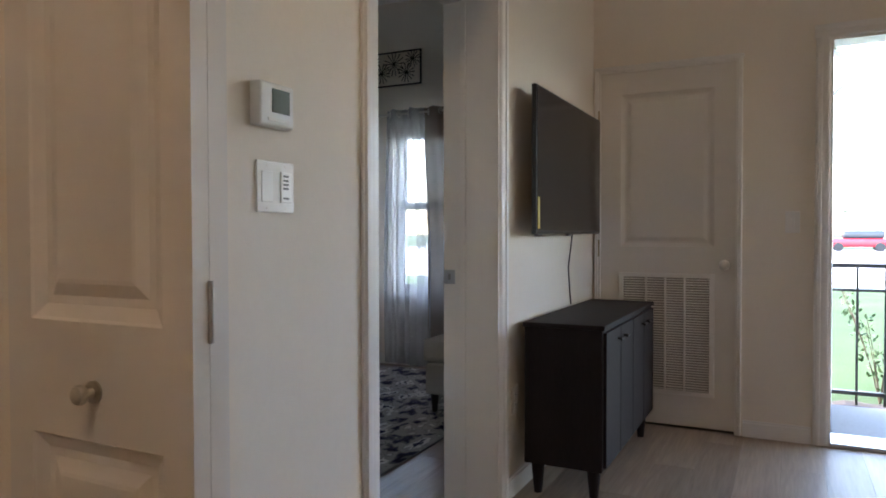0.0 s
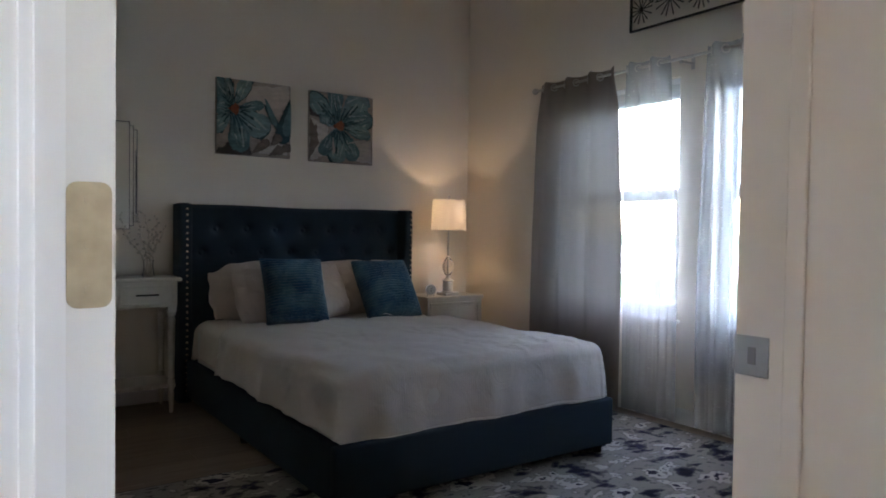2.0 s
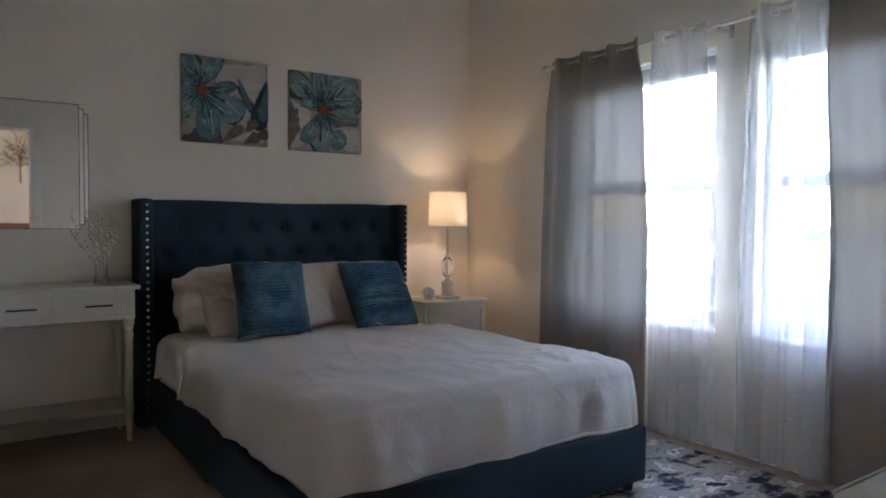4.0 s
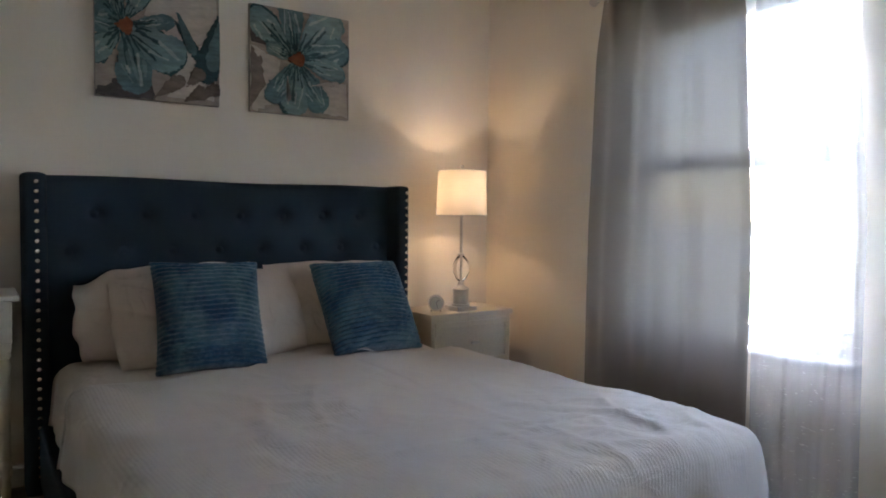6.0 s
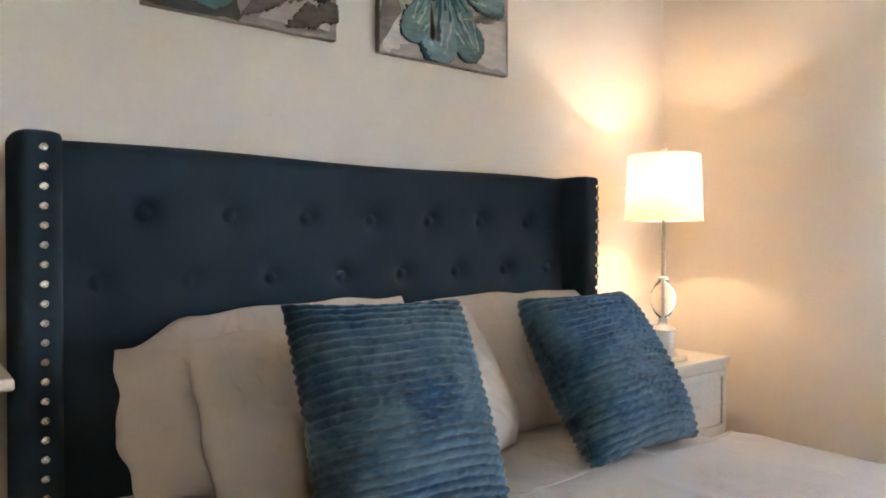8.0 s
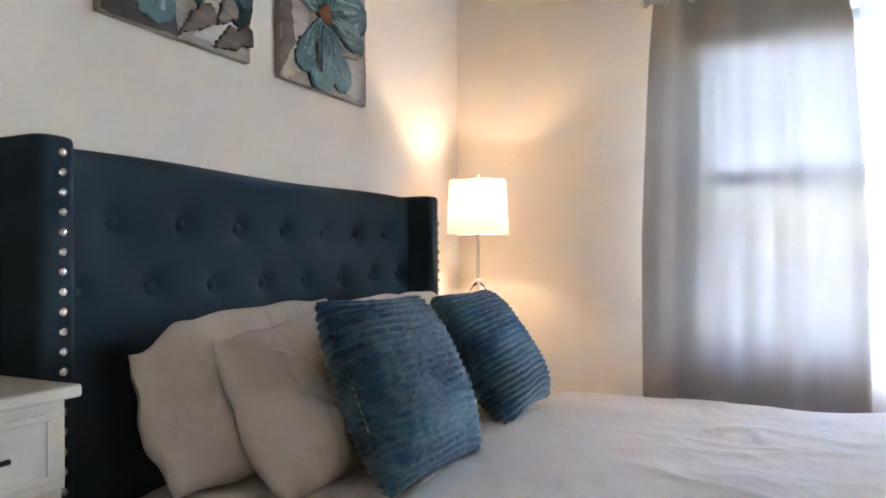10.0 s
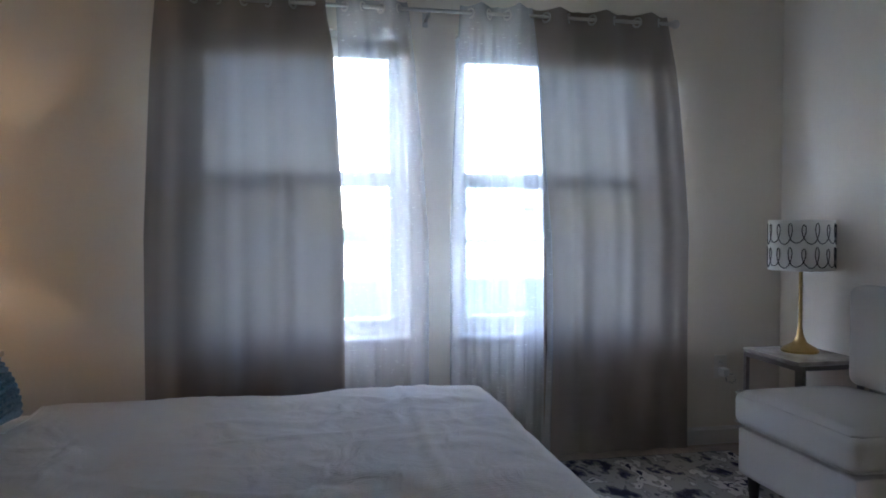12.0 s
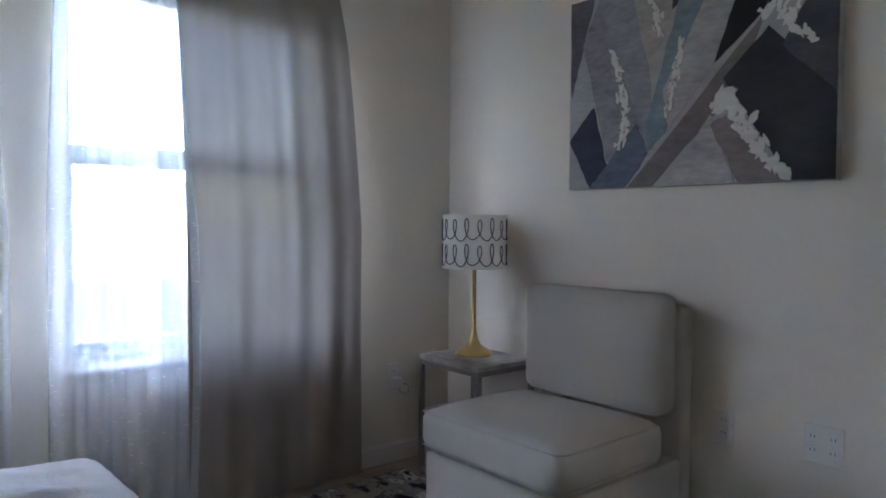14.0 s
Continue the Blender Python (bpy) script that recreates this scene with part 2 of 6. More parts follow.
structure("door_stop", bm, TRIM, "white painted door stop strip", "door stop")

strike = thing("strike_plate", JR, 1.30, 0.93, "bright nickel strike plate on the white jamb", "strike plate")
bm = bmesh.new()
box(bm, JR - 0.003, 1.312, 0.900, JR - 0.0005, 1.3625, 0.958, 0.001)
part("plate", bm, plain("satin_nickel_plate", (0.42, 0.43, 0.45), 0.42, 1.0, vary=0.1), strike)
bm = bmesh.new()
box(bm, JR - 0.0045, 1.331, 0.917, JR - 0.0028, 1.343, 0.942, 0.0005)
part("latch_hole", bm, plain("dark_hole", (0.22, 0.22, 0.23), 0.5), strike)

BRASSY = plain("tarnished_nickel", (0.38, 0.31, 0.21), 0.5, 1.0, vary=0.3)
for hz in (0.25, 1.089, 1.83):
    hinge = thing("door_hinge", JL, 1.31, hz, "tarnished brass hinge leaf on the open door edge", "hinge", "bedroom door hinges")
    bm = bmesh.new()
    outline = []
    for cy, cz, a0 in ((2.150, hz + 0.041, 0), (2.134, hz + 0.041, 90), (2.134, hz - 0.041, 180), (2.150, hz - 0.041, 270)):
        for k in range(5):
            a = radians(a0 + 22.5 * k)
            outline.append((cy + 0.008 * math.cos(a), cz + 0.008 * math.sin(a)))
    front = [bm.verts.new((px, 1.3725, pz)) for px, pz in outline]
    rear = [bm.verts.new((px, 1.3757, pz)) for px, pz in outline]
    bm.faces.new(front)
    bm.faces.new(rear[::-1])
    for k in range(len(outline)):
        n = (k + 1) % len(outline)
        bm.faces.new((front[k], rear[k], rear[n], front[n]))
    part("leaf", bm, BRASSY, hinge)
    bm = bmesh.new()
    tube(bm, (JL + 0.004, 1.366, hz - 0.049), (JL + 0.004, 1.366, hz + 0.049), 0.005, n=10)
    for q in (-0.035, 0.0, 0.035):
        tube(bm, (2.142, 1.3728, hz + q), (2.142, 1.3712, hz + q), 0.004, n=8)
    part("knuckle", bm, BRASSY, hinge)


def panel_leaf(name, axis, face, out, a0, a1, z0, z1, panels, label, thick=0.035):
    """A door leaf with sunk moulded panels on its face; out: the way the face looks along the axis."""
    bm = bmesh.new()
    back = face - out * thick
    mid = face - out * 0.013

    def b(c0, c1, d0, d1, e0, e1, bev=0.0):
        q0, q1 = sorted((e0, e1))
        if axis == "x":
            box(bm, q0, c0, d0, q1, c1, d1, bev)
        else:
            box(bm, c0, q0, d0, c1, q1, d1, bev)
    b(a0, a1, z0, z1, back, mid)
    zs = sorted(panels)
    l, r = zs[0][0], zs[0][1]
    b(a0, l, z0, z1, mid, face)
    b(r, a1, z0, z1, mid, face)
    at = z0
    for _, _, c0, c1 in sorted(zs, key=lambda p: p[2]):
        b(l, r, at, c0, mid, face)
        # moulding slopes in, runs flat, and slopes out again to a raised field
        rings = []
        for g, dep in ((0.0, 0.0), (0.004, 0.003), (0.022, 0.011), (0.034, 0.011), (0.052, 0.004), (0.058, 0.003)):
            e = face - out * dep
            corner = ((l + g, c0 + g), (r - g, c0 + g), (r - g, c1 - g), (l + g, c1 - g))
            rings.append([bm.verts.new((e, p, q) if axis == "x" else (p, e, q)) for p, q in corner])
        for lo, hi in zip(rings, rings[1:]):
            for i in range(4):
                bm.faces.new((lo[i], lo[(i + 1) % 4], hi[(i + 1) % 4], hi[i]))
        bm.faces.new(rings[-1])
        at = c1
    b(l, r, at, z1, mid, face)
    return structure(name, bm, DOORP, label, "door")


def knob(parent, axis, face, out, a, z, name="door_handle", size=1.0):
    bm = bmesh.new()
    n = 24
    prof = [(0.0, 0.032), (0.006, 0.032), (0.009, 0.014), (0.028, 0.012), (0.034, 0.024), (0.045, 0.028), (0.056, 0.024), (0.062, 0.010)]
    rings = []
    for d, r in [(d * size, r * size) for d, r in prof]:
        ring = []
        for i in range(n):
            c, s = math.cos(2 * math.pi * i / n) * r, math.sin(2 * math.pi * i / n) * r
            p = (face + out * d, a + c, z + s) if axis == "x" else (a + c, face + out * d, z + s)
            ring.append(bm.verts.new(p))
        rings.append(ring)
    for lo, hi in zip(rings, rings[1:]):
        for i in range(n):
            bm.faces.new((lo[i], lo[(i + 1) % n], hi[(i + 1) % n], hi[i]))
    bm.faces.new(rings[-1])
    bm.faces.new(rings[0])
    return part(name, bm, STEEL, parent, "brushed nickel round door knob", True)


# bifold closet door, its two leaves folded together and standing out from the wall
d1 = panel_leaf("door_1", "x", 1.054, -1, 0.745, 1.115, 0.012, 2.04, [(0.798, 1.062, 0.20, 0.824), (0.798, 1.062, 0.987, 1.93)], "folded beige-white two-panel bifold closet door leaf", 0.0275)
knob(d1, "x", 1.054, -1, 0.928, 0.893, size=0.5)
panel_leaf("door_4", "x", 1.1175, 1, 0.747, 1.115, 0.012, 2.04, [(0.798, 1.062, 0.20, 0.824), (0.798, 1.062, 0.987, 1.93)], "rear leaf of the folded bifold closet door", 0.033)
for hz in (0.25, 1.008, 1.80):
    hinge = thing("door_hinge", 1.083, 0.743, hz, "brushed nickel hinge knuckle of the closet door", "hinge", "closet door hinges")
    bm = bmesh.new()
    tube(bm, (1.083, 0.7435, hz - 0.04), (1.083, 0.7435, hz + 0.04), 0.004, n=10)
    part("knuckle", bm, STEEL, hinge)

# open bedroom door leaf, folded back against the closet side
d2 = panel_leaf("door_2", "x", 2.161, 1, 1.376, 2.255, 0.012, 2.04, [(1.49, 2.14, 0.25, 0.85), (1.49, 2.14, 1.05, 1.92)], "open white two-panel bedroom door")
knob(d2, "x", 2.161, 1, 2.19, 0.93)

# utility closet door with a louvred return-air vent
d3 = panel_leaf("door_3", "x", AX + 0.012, -1, 0.340, 1.084, 0.015, 2.044, [(0.455, 0.965, 1.03, 1.915)], "closed white utility closet door with a louvred vent")
knob(d3, "x", AX + 0.012, -1, 0.395, 0.932)
doorway("x", 0.325, 1.10, 2.062, AX, AX + 0.16, 0.022, ((AX, -1),))
vent = thing("return_air_vent", AX + 0.012, 0.71, 0.19, "white louvred return-air grille set in the closet door", "vent")
bm = bmesh.new()
fx = AX + 0.012
for c in ((0.447, 0.974, 0.19, 0.215), (0.447, 0.974, 0.855, 0.88), (0.447, 0.475, 0.215, 0.855), (0.946, 0.974, 0.215, 0.855), (0.600, 0.612, 0.215, 0.855), (0.705, 0.717, 0.215, 0.855), (0.812, 0.824, 0.215, 0.855)):
    box(bm, fx - 0.012, c[0], c[2], fx - 0.001, c[1], c[3], 0.002)
part("frame", bm, TRIM, vent)
# darker sheet stands in for the shade between the louvres
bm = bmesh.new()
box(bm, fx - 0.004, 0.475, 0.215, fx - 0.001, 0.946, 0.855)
part("louvre_shade", bm, plain("vent_shade", (0.35, 0.32, 0.28), 0.8), vent)
slat_me = None
for i in range(44):
    z = 0.222 + i * 0.0145
    if slat_me is None:
        bm = bmesh.new()
        made = box(bm, -0.004, 0.476, -0.0008, 0.004, 0.945, 0.0008)
        bmesh.ops.rotate(bm, verts=bm.verts, cent=(0, 0, 0), matrix=Matrix.Rotation(radians(-42), 3, "Y"))
        slat_me = mesh_of(bm, "slat", TRIM)
    s = new("slat", slat_me)
    s.parent = vent
    s.matrix_parent_inverse = Matrix.Translation(-vent.location)
    s.location = (fx - 0.008, 0, z)
for hz in (1.78, 1.02, 0.3):
    hinge = thing("door_hinge", AX - 0.006, 1.09, hz, "tarnished nickel hinge of the utility closet door", "hinge", "utility door hinges")
    bm = bmesh.new()
    tube(bm, (AX - 0.004, 1.092, hz - 0.05), (AX - 0.004, 1.092, hz + 0.05), 0.006, n=10)
    part("knuckle", bm, BRASSY, hinge)

# front door opening
doorway("x", -1.05, -0.10, 2.115, AX, AX + 0.16, 0.070, ((AX, -1),))
bm = bmesh.new()
box(bm, AX - 0.02, -1.03, 0.0, AX + 0.20, -0.118, 0.022, 0.006)
structure("threshold", bm, plain("threshold_metal", (0.55, 0.55, 0.55), 0.35, 0.8), "worn aluminium door threshold", "threshold")
for hz in (0.25, 1.05, 1.84):
    hinge = thing("door_hinge", AX + 0.12, -0.12, hz, "grey steel hinge leaf of the front door", "hinge", "front door hinges")
    bm = bmesh.new()
    box(bm, AX + 0.10, -0.122, hz - 0.05, AX + 0.155, -0.1185, hz + 0.05, 0.001)
    part("leaf", bm, plain("hinge_grey", (0.25, 0.23, 0.2), 0.5, 0.7), hinge)


def baseboard(axis, face, out, a0, a1):
    bm = bmesh.new()
    for z1, d in ((0.078, 0.014), (0.090, 0.008)):
        q0, q1 = sorted((face, face + out * d))
        if axis == "x":
            box(bm, q0, a0, 0.0, q1, a1, z1, 0.002)
        else:
            box(bm, a0, q0, 0.0, a1, q1, z1, 0.002)
    structure("baseboard", bm, TRIM, "white painted wooden baseboard", "baseboard")


for spec in (("x", WX, -1, DY1, HY), ("y", HY, -1, 1.75, WX), ("y", DY1, 1, JR + 0.10, WX), ("x", 1.75, 1, 2.70, HY), ("y", DY0, -1, 1.14, 2.03), ("y", DY0, -1, JR + 0.10, AX),
             ("x", AX, -1, -0.03, 0.30), ("x", AX, -1, -3.2, -1.12), ("y", -3.2, 1, -2.0, AX), ("x", -2.0, 1, -3.2, 2.55)):
    baseboard(*spec)


# ---------------------------------------------------------------- windows
def window(name, y0, y1):
    win = thing(name, WX + 0.1, (y0 + y1) / 2, WZ0, "white vinyl double-hung window with raised blinds behind sheers", "window")
    win["kind"] = "structure"
    f = WX + 0.07
    bm = bmesh.new()
    for b in ((y0, y0 + 0.04, WZ0, WZ1), (y1 - 0.04, y1, WZ0, WZ1), (y0 + 0.04, y1 - 0.04, WZ0, WZ0 + 0.04), (y0 + 0.04, y1 - 0.04, WZ1 - 0.04, WZ1)):
        box(bm, f, b[0], b[2], f + 0.08, b[1], b[3], 0.004)
    part("window_frame", bm, VINYL, win)
    for k, (s0, s1, fx) in enumerate(((WZ0 + 0.04, 1.378, f + 0.012), (1.308, WZ1 - 0.04, f + 0.044))):
        bm = bmesh.new()
        a0, a1 = y0 + 0.04, y1 - 0.04
        for b in ((a0, a0 + 0.035, s0, s1), (a1 - 0.035, a1, s0, s1), (a0 + 0.035, a1 - 0.035, s0, s0 + 0.04), (a0 + 0.035, a1 - 0.035, s1 - 0.04, s1)):
            box(bm, fx, b[0], b[2], fx + 0.028, b[1], b[3], 0.003)
        sash = part("sash", bm, VINYL, win)
        bm = bmesh.new()
        box(bm, fx + 0.012, a0 + 0.033, s0 + 0.038, fx + 0.016, a1 - 0.033, s1 - 0.038)
        pane = part("pane", bm, GLASS, sash)
        pane.visible_shadow = False
    bm = bmesh.new()
    box(bm, WX - 0.03, y0 - 0.03, WZ0 - 0.02, f, y1 + 0.03, WZ0 + 0.001, 0.005)
    part("window_sill", bm, TRIM, win)
    # raised slatted blind under the head
    blind = thing("raised_blind", WX + 0.04, (y0 + y1) / 2, WZ1 - 0.11, "white mini blind drawn up under the window head", "blind", "window blinds")
    bm = bmesh.new()
    box(bm, WX + 0.025, y0 + 0.015, WZ1 - 0.035, WX + 0.06, y1 - 0.015, WZ1 - 0.002, 0.003)
    part("headrail", bm, VINYL, blind)
    slat = None
    for i in range(14):
        if slat is None:
            bm = bmesh.new()
            box(bm, WX + 0.022, y0 + 0.02, 0, WX + 0.062, y1 - 0.02, 0.0016)
            slat = mesh_of(bm, "slat", VINYL)
        o = new("slat", slat)
        o.parent = blind
        o.matrix_parent_inverse = Matrix.Translation(-blind.location)
        o.location = (0, 0, WZ1 - 0.042 - i * 0.0048)
    bm = bmesh.new()
    box(bm, WX + 0.026, y0 + 0.02, WZ1 - 0.122, WX + 0.058, y1 - 0.02, WZ1 - 0.108, 0.002)
    part("bottom_rail", bm, VINYL, blind)
    bm = bmesh.new()
    for dy in (0.10, 0.13):
        tube(bm, (WX + 0.018, y1 - dy, WZ1 - 0.03), (WX + 0.018, y1 - dy - 0.005, WZ1 - 0.95 - dy), 0.0018, n=6)
    part("cord", bm, VINYL, blind)
    return win


window("window_1", *W1)
window("window_2", *W2)


def unseen_window(name, axis, p0, p1, a0, a1, z0, z1):
    """A plain vinyl frame round an added, unseen opening in the living room wall."""
    win = thing(name, *((p0, (a0 + a1) / 2, z0) if axis == "x" else ((a0 + a1) / 2, p0, z0)), "white vinyl frame of an added, unseen living room window", "window")
    win["kind"] = "structure"
    bm = bmesh.new()
    for b in ((a0, a0 + 0.02, z0, z1), (a1 - 0.02, a1, z0, z1), (a0 + 0.02, a1 - 0.02, z0, z0 + 0.02), (a0 + 0.02, a1 - 0.02, z1 - 0.02, z1)):
        if axis == "x":
            box(bm, p0, b[0], b[2], p1, b[1], b[3], 0.003)
        else:
            box(bm, b[0], p0, b[2], b[1], p1, b[3], 0.003)
    part("window_frame", bm, VINYL, win)


# never in view: frames the opening that holds the added fill lamp
unseen_window("fill_window", "y", -3.30, -3.23, 3.7, 4.25, 1.35, 2.0)

# ---------------------------------------------------------------- curtains and rod
ROD = (5.385, 2.09)
rod = thing("curtain_rod", ROD[0], 3.24, ROD[1], "brushed nickel curtain rod with knob finials on the wall", "curtain rod")
bm = bmesh.new()
tube(bm, (ROD[0], 2.06, ROD[1]), (ROD[0], 4.41, ROD[1]), 0.0085, n=14)
part("pole", bm, STEEL, rod, smooth=True)
for y, s in ((2.06, -1), (4.41, 1)):
    bm = bmesh.new()
    tube(bm, (ROD[0], y, ROD[1]), (ROD[0], y + s * 0.012, ROD[1]), 0.013, n=16)
    bmesh.ops.create_uvsphere(bm, u_segments=16, v_segments=10, radius=0.022, matrix=Matrix.Translation((ROD[0], y + s * 0.028, ROD[1])))
    part("finial", bm, STEEL, rod, smooth=True)
for y in (2.12, 3.235, 4.34):
    bm = bmesh.new()
    box(bm, WX - 0.004, y - 0.012, ROD[1] - 0.045, WX, y + 0.012, ROD[1] + 0.02, 0.001)
    box(bm, ROD[0] - 0.004, y - 0.005, ROD[1] - 0.022, WX - 0.003, y + 0.005, ROD[1] - 0.010, 0.001)
    box(bm, ROD[0] - 0.006, y - 0.006, ROD[1] - 0.030, ROD[0] + 0.004, y + 0.006, ROD[1] - 0.009, 0.001)
    part("bracket", bm, STEEL, rod)

GREY = see_through("grey_curtain_cloth", (0.33, 0.287, 0.25), 0.0026, 0.046, weave=700)
SHEER = see_through("white_sheer_cloth", (0.86, 0.865, 0.87), 0.54, 0.035, weave=1200, slubs=0.25)


def curtain(name, yl_top, yr_top, yl_bot, yr_bot, rings, material, label, seed, amp_bot, folds, bottom=0.03, pinch=0.0, dx=0.0, fold_l=0.0, fold_r=0.0):
    """A grommet panel woven over the rod, hanging in folds to just above the floor. y runs from the l side to the r side."""
    cur = thing(name, ROD[0], (yl_bot + yr_bot) / 2, bottom, label, "curtain", "grommet curtains")
    rnd = random.Random(seed)
    ph = [rnd.uniform(0, 6.28) for _ in range(8)]
    top = ROD[1] + 0.042

    def folded(u):
        """Where along the panel the cloth lies, with its edge turned back and forth again over a hem's width."""
        wide = max(fold_l, fold_r) / abs(yl_bot - yr_bot)
        if wide == 0.0:
            return u, 0.0
        q = u if fold_r else 1 - u
        f, g = 0.70, 0.15
        if q < f:
            s, lay = q / f, 0.0
        elif q < f + g:
            s, lay = 1 - wide * (q - f) / g, min(1.0, (q - f) / 0.03)
        else:
            s, lay = 1 - wide + wide * 0.96 * (q - f - g) / g, 1 + min(1.0, (q - f - g) / 0.03)
        return (s if fold_r else 1 - s), lay

    def shape(u, v):
        z = top + (bottom - top) * v
        u, lay = folded(u)
        fall = min(1.0, v / 0.5) ** 0.8
        y = (yl_top + (yr_top - yl_top) * u) * (1 - fall) + (yl_bot + (yr_bot - yl_bot) * u) * fall
        weave = 0.030 * math.cos(math.pi * u * rings)
        low = amp_bot * (math.sin(2 * math.pi * folds * u + ph[0]) + 0.5 * math.sin(2 * math.pi * folds * 1.7 * u + ph[1] + v) + 0.25 * math.sin(2 * math.pi * folds * 2.6 * u + ph[2]))
        k = min(1.0, v / 0.16)
        k = k * k * (3 - 2 * k)
        x = weave * (1 - k) + low * k + dx * k
        x += 0.004 * math.sin(9 * v + ph[3] + 5 * u) * k
        z += (-0.010 * abs(math.sin(math.pi * u * rings)) if v < 0.02 else 0.0)
        y += pinch * math.exp(-((u - 1) / 0.25) ** 2) * math.exp(-((v - 0.03) / 0.06) ** 2)
        return (ROD[0] + x - 0.013 * lay, y + 0.006 * lay * math.sin(6 * v + ph[4]), z)
    bm = bmesh.new()
    grid(bm, shape, 141, 70)
    part("cloth", bm, material, cur, smooth=True)
    # grommets at every crossing of the rod
    for i in range(rings):
        u = (i + 0.5) / rings
        y = yl_top + (yr_top - yl_top) * u
        bm = bmesh.new()
        n, m2 = 20, 8
        ang = radians(52) * (1 if i % 2 else -1)
        ring = []
        for a in range(n):
            row = []
            for b2 in range(m2):
                r = 0.021 + 0.005 * math.cos(2 * math.pi * b2 / m2)
                p = Vector((0.004 * math.sin(2 * math.pi * b2 / m2), r * math.cos(2 * math.pi * a / n), r * math.sin(2 * math.pi * a / n)))
                p = Matrix.Rotation(ang, 3, "Z") @ p
                row.append(bm.verts.new((ROD[0] + p.x, y + p.y, ROD[1] - 0.002 + p.z)))
            ring.append(row)
        for a in range(n):
            for b2 in range(m2):
                bm.faces.new((ring[a][b2], ring[(a + 1) % n][b2], ring[(a + 1) % n][(b2 + 1) % m2], ring[a][(b2 + 1) % m2]))
        part("grommet", bm, STEEL, cur, smooth=True)
    return cur


curtain("curtain", 4.40, 3.68, 4.46, 3.62, 7, GREY, "grey half-sheer grommet curtain over the window beside the nightstand", 3, 0.0095, 3.6, pinch=0.02)
curtain("curtain", 3.65, 3.33, 3.62, 3.235, 4, SHEER, "thin white sheer grommet curtain over the first window", 5, 0.012, 3.2, dx=0.02)
curtain("curtain", 3.085, 2.74, 3.13, 2.66, 4, SHEER, "thin white sheer grommet curtain over the second window", 8, 0.016, 4.6, dx=0.02, fold_r=0.13)
curtain("curtain", 2.74, 2.06, 2.69, 1.955, 6, GREY, "grey half-sheer grommet curtain over the window beside the side table", 11, 0.010, 3.4)


# ---------------------------------------------------------------- bed
NAVY = plain("navy_upholstery", (0.024, 0.043, 0.061), 0.85, scale=600, vary=0.35, bump=0.5, bump_scale=900, spec=0.2)
NAIL = plain("nailhead_nickel", (0.72, 0.70, 0.66), 0.25, 1.0)
WOODDARK = plain("black_wood", (0.015, 0.012, 0.010), 0.45, scale=30, vary=0.2)
BX0, BX1, BY0 = 3.20, 4.725, 3.095
HX0, HX1, HZ = 3.155, 4.845, 1.252
bed = thing("bed", 3.97, 4.2, 0, "navy upholstered bed with a tufted winged headboard", "bed")


def wing(x0, x1):
    bm = bmesh.new()
    r = (x1 - x0) / 2

    def shape(u, v):
        a = 2 * math.pi * u
        c, s = math.cos(a), math.sin(a)
        px = (x0 + x1) / 2 + math.copysign(abs(c) ** 0.45, c) * r
        py = 5.255 + math.copysign(abs(s) ** 0.35, s) * 0.095
        if v < 0.9:
            return (px, py, 0.02 + (HZ - 0.03) * v / 0.9)
        k = (v - 0.9) / 0.1
        q = math.cos(k * math.pi / 2)
        return ((x0 + x1) / 2 + (px - (x0 + x1) / 2) * max(q, 0.02), 5.255 + (py - 5.255) * max(0.45 + 0.55 * q, 0.02) * (1 if k < 1 else 0.05), HZ - 0.01 + 0.012 * math.sin(k * math.pi / 2))
    grid(bm, shape, 40, 40, True)
    return part("wing", bm, NAVY, bed, smooth=True)


nail_me = None
for x0, x1, nx in ((HX0, HX0 + 0.085, HX0 + 0.048), (HX1 - 0.075, HX1, HX1 - 0.022)):
    w = wing(x0, x1)
    for i in range(31):
        if nail_me is None:
            bm = bmesh.new()
            bmesh.ops.create_uvsphere(bm, u_segments=8, v_segments=5, radius=0.0085, matrix=Matrix.Diagonal((1, 0.6, 1, 1)))
            nail_me = mesh_of(bm, "nailhead", NAIL, True)
        o = new("nailhead", nail_me)
        o.parent = w
        o.location = (nx, 5.158, HZ - 0.035 - i * 0.0375)

# tufted panel
buttons = [(3.415 + i * 0.2005, 1.095) for i in range(7)] + [(3.322 + i * 0.1995, 0.943) for i in range(8)]


def panel_shape(u, v):
    x = HX0 + 0.08 + (HX1 - HX0 - 0.15) * u
    z = 0.25 + (HZ - 0.254) * v
    d = 0.0
    for bx, bz in buttons:
        r2 = (x - bx) ** 2 + (z - bz) ** 2
        d += 0.026 * math.exp(-r2 / 0.0008) + 0.013 * math.exp(-r2 / 0.005)
    edge = min(1.0, (1 - v) * (HZ - 0.25) / 0.03)
    y = 5.262 + d + 0.03 * (1 - math.sqrt(max(0.0, 1 - (1 - edge) ** 2)))
    return (x, y, z + 0.004 * math.sin(u * 9))


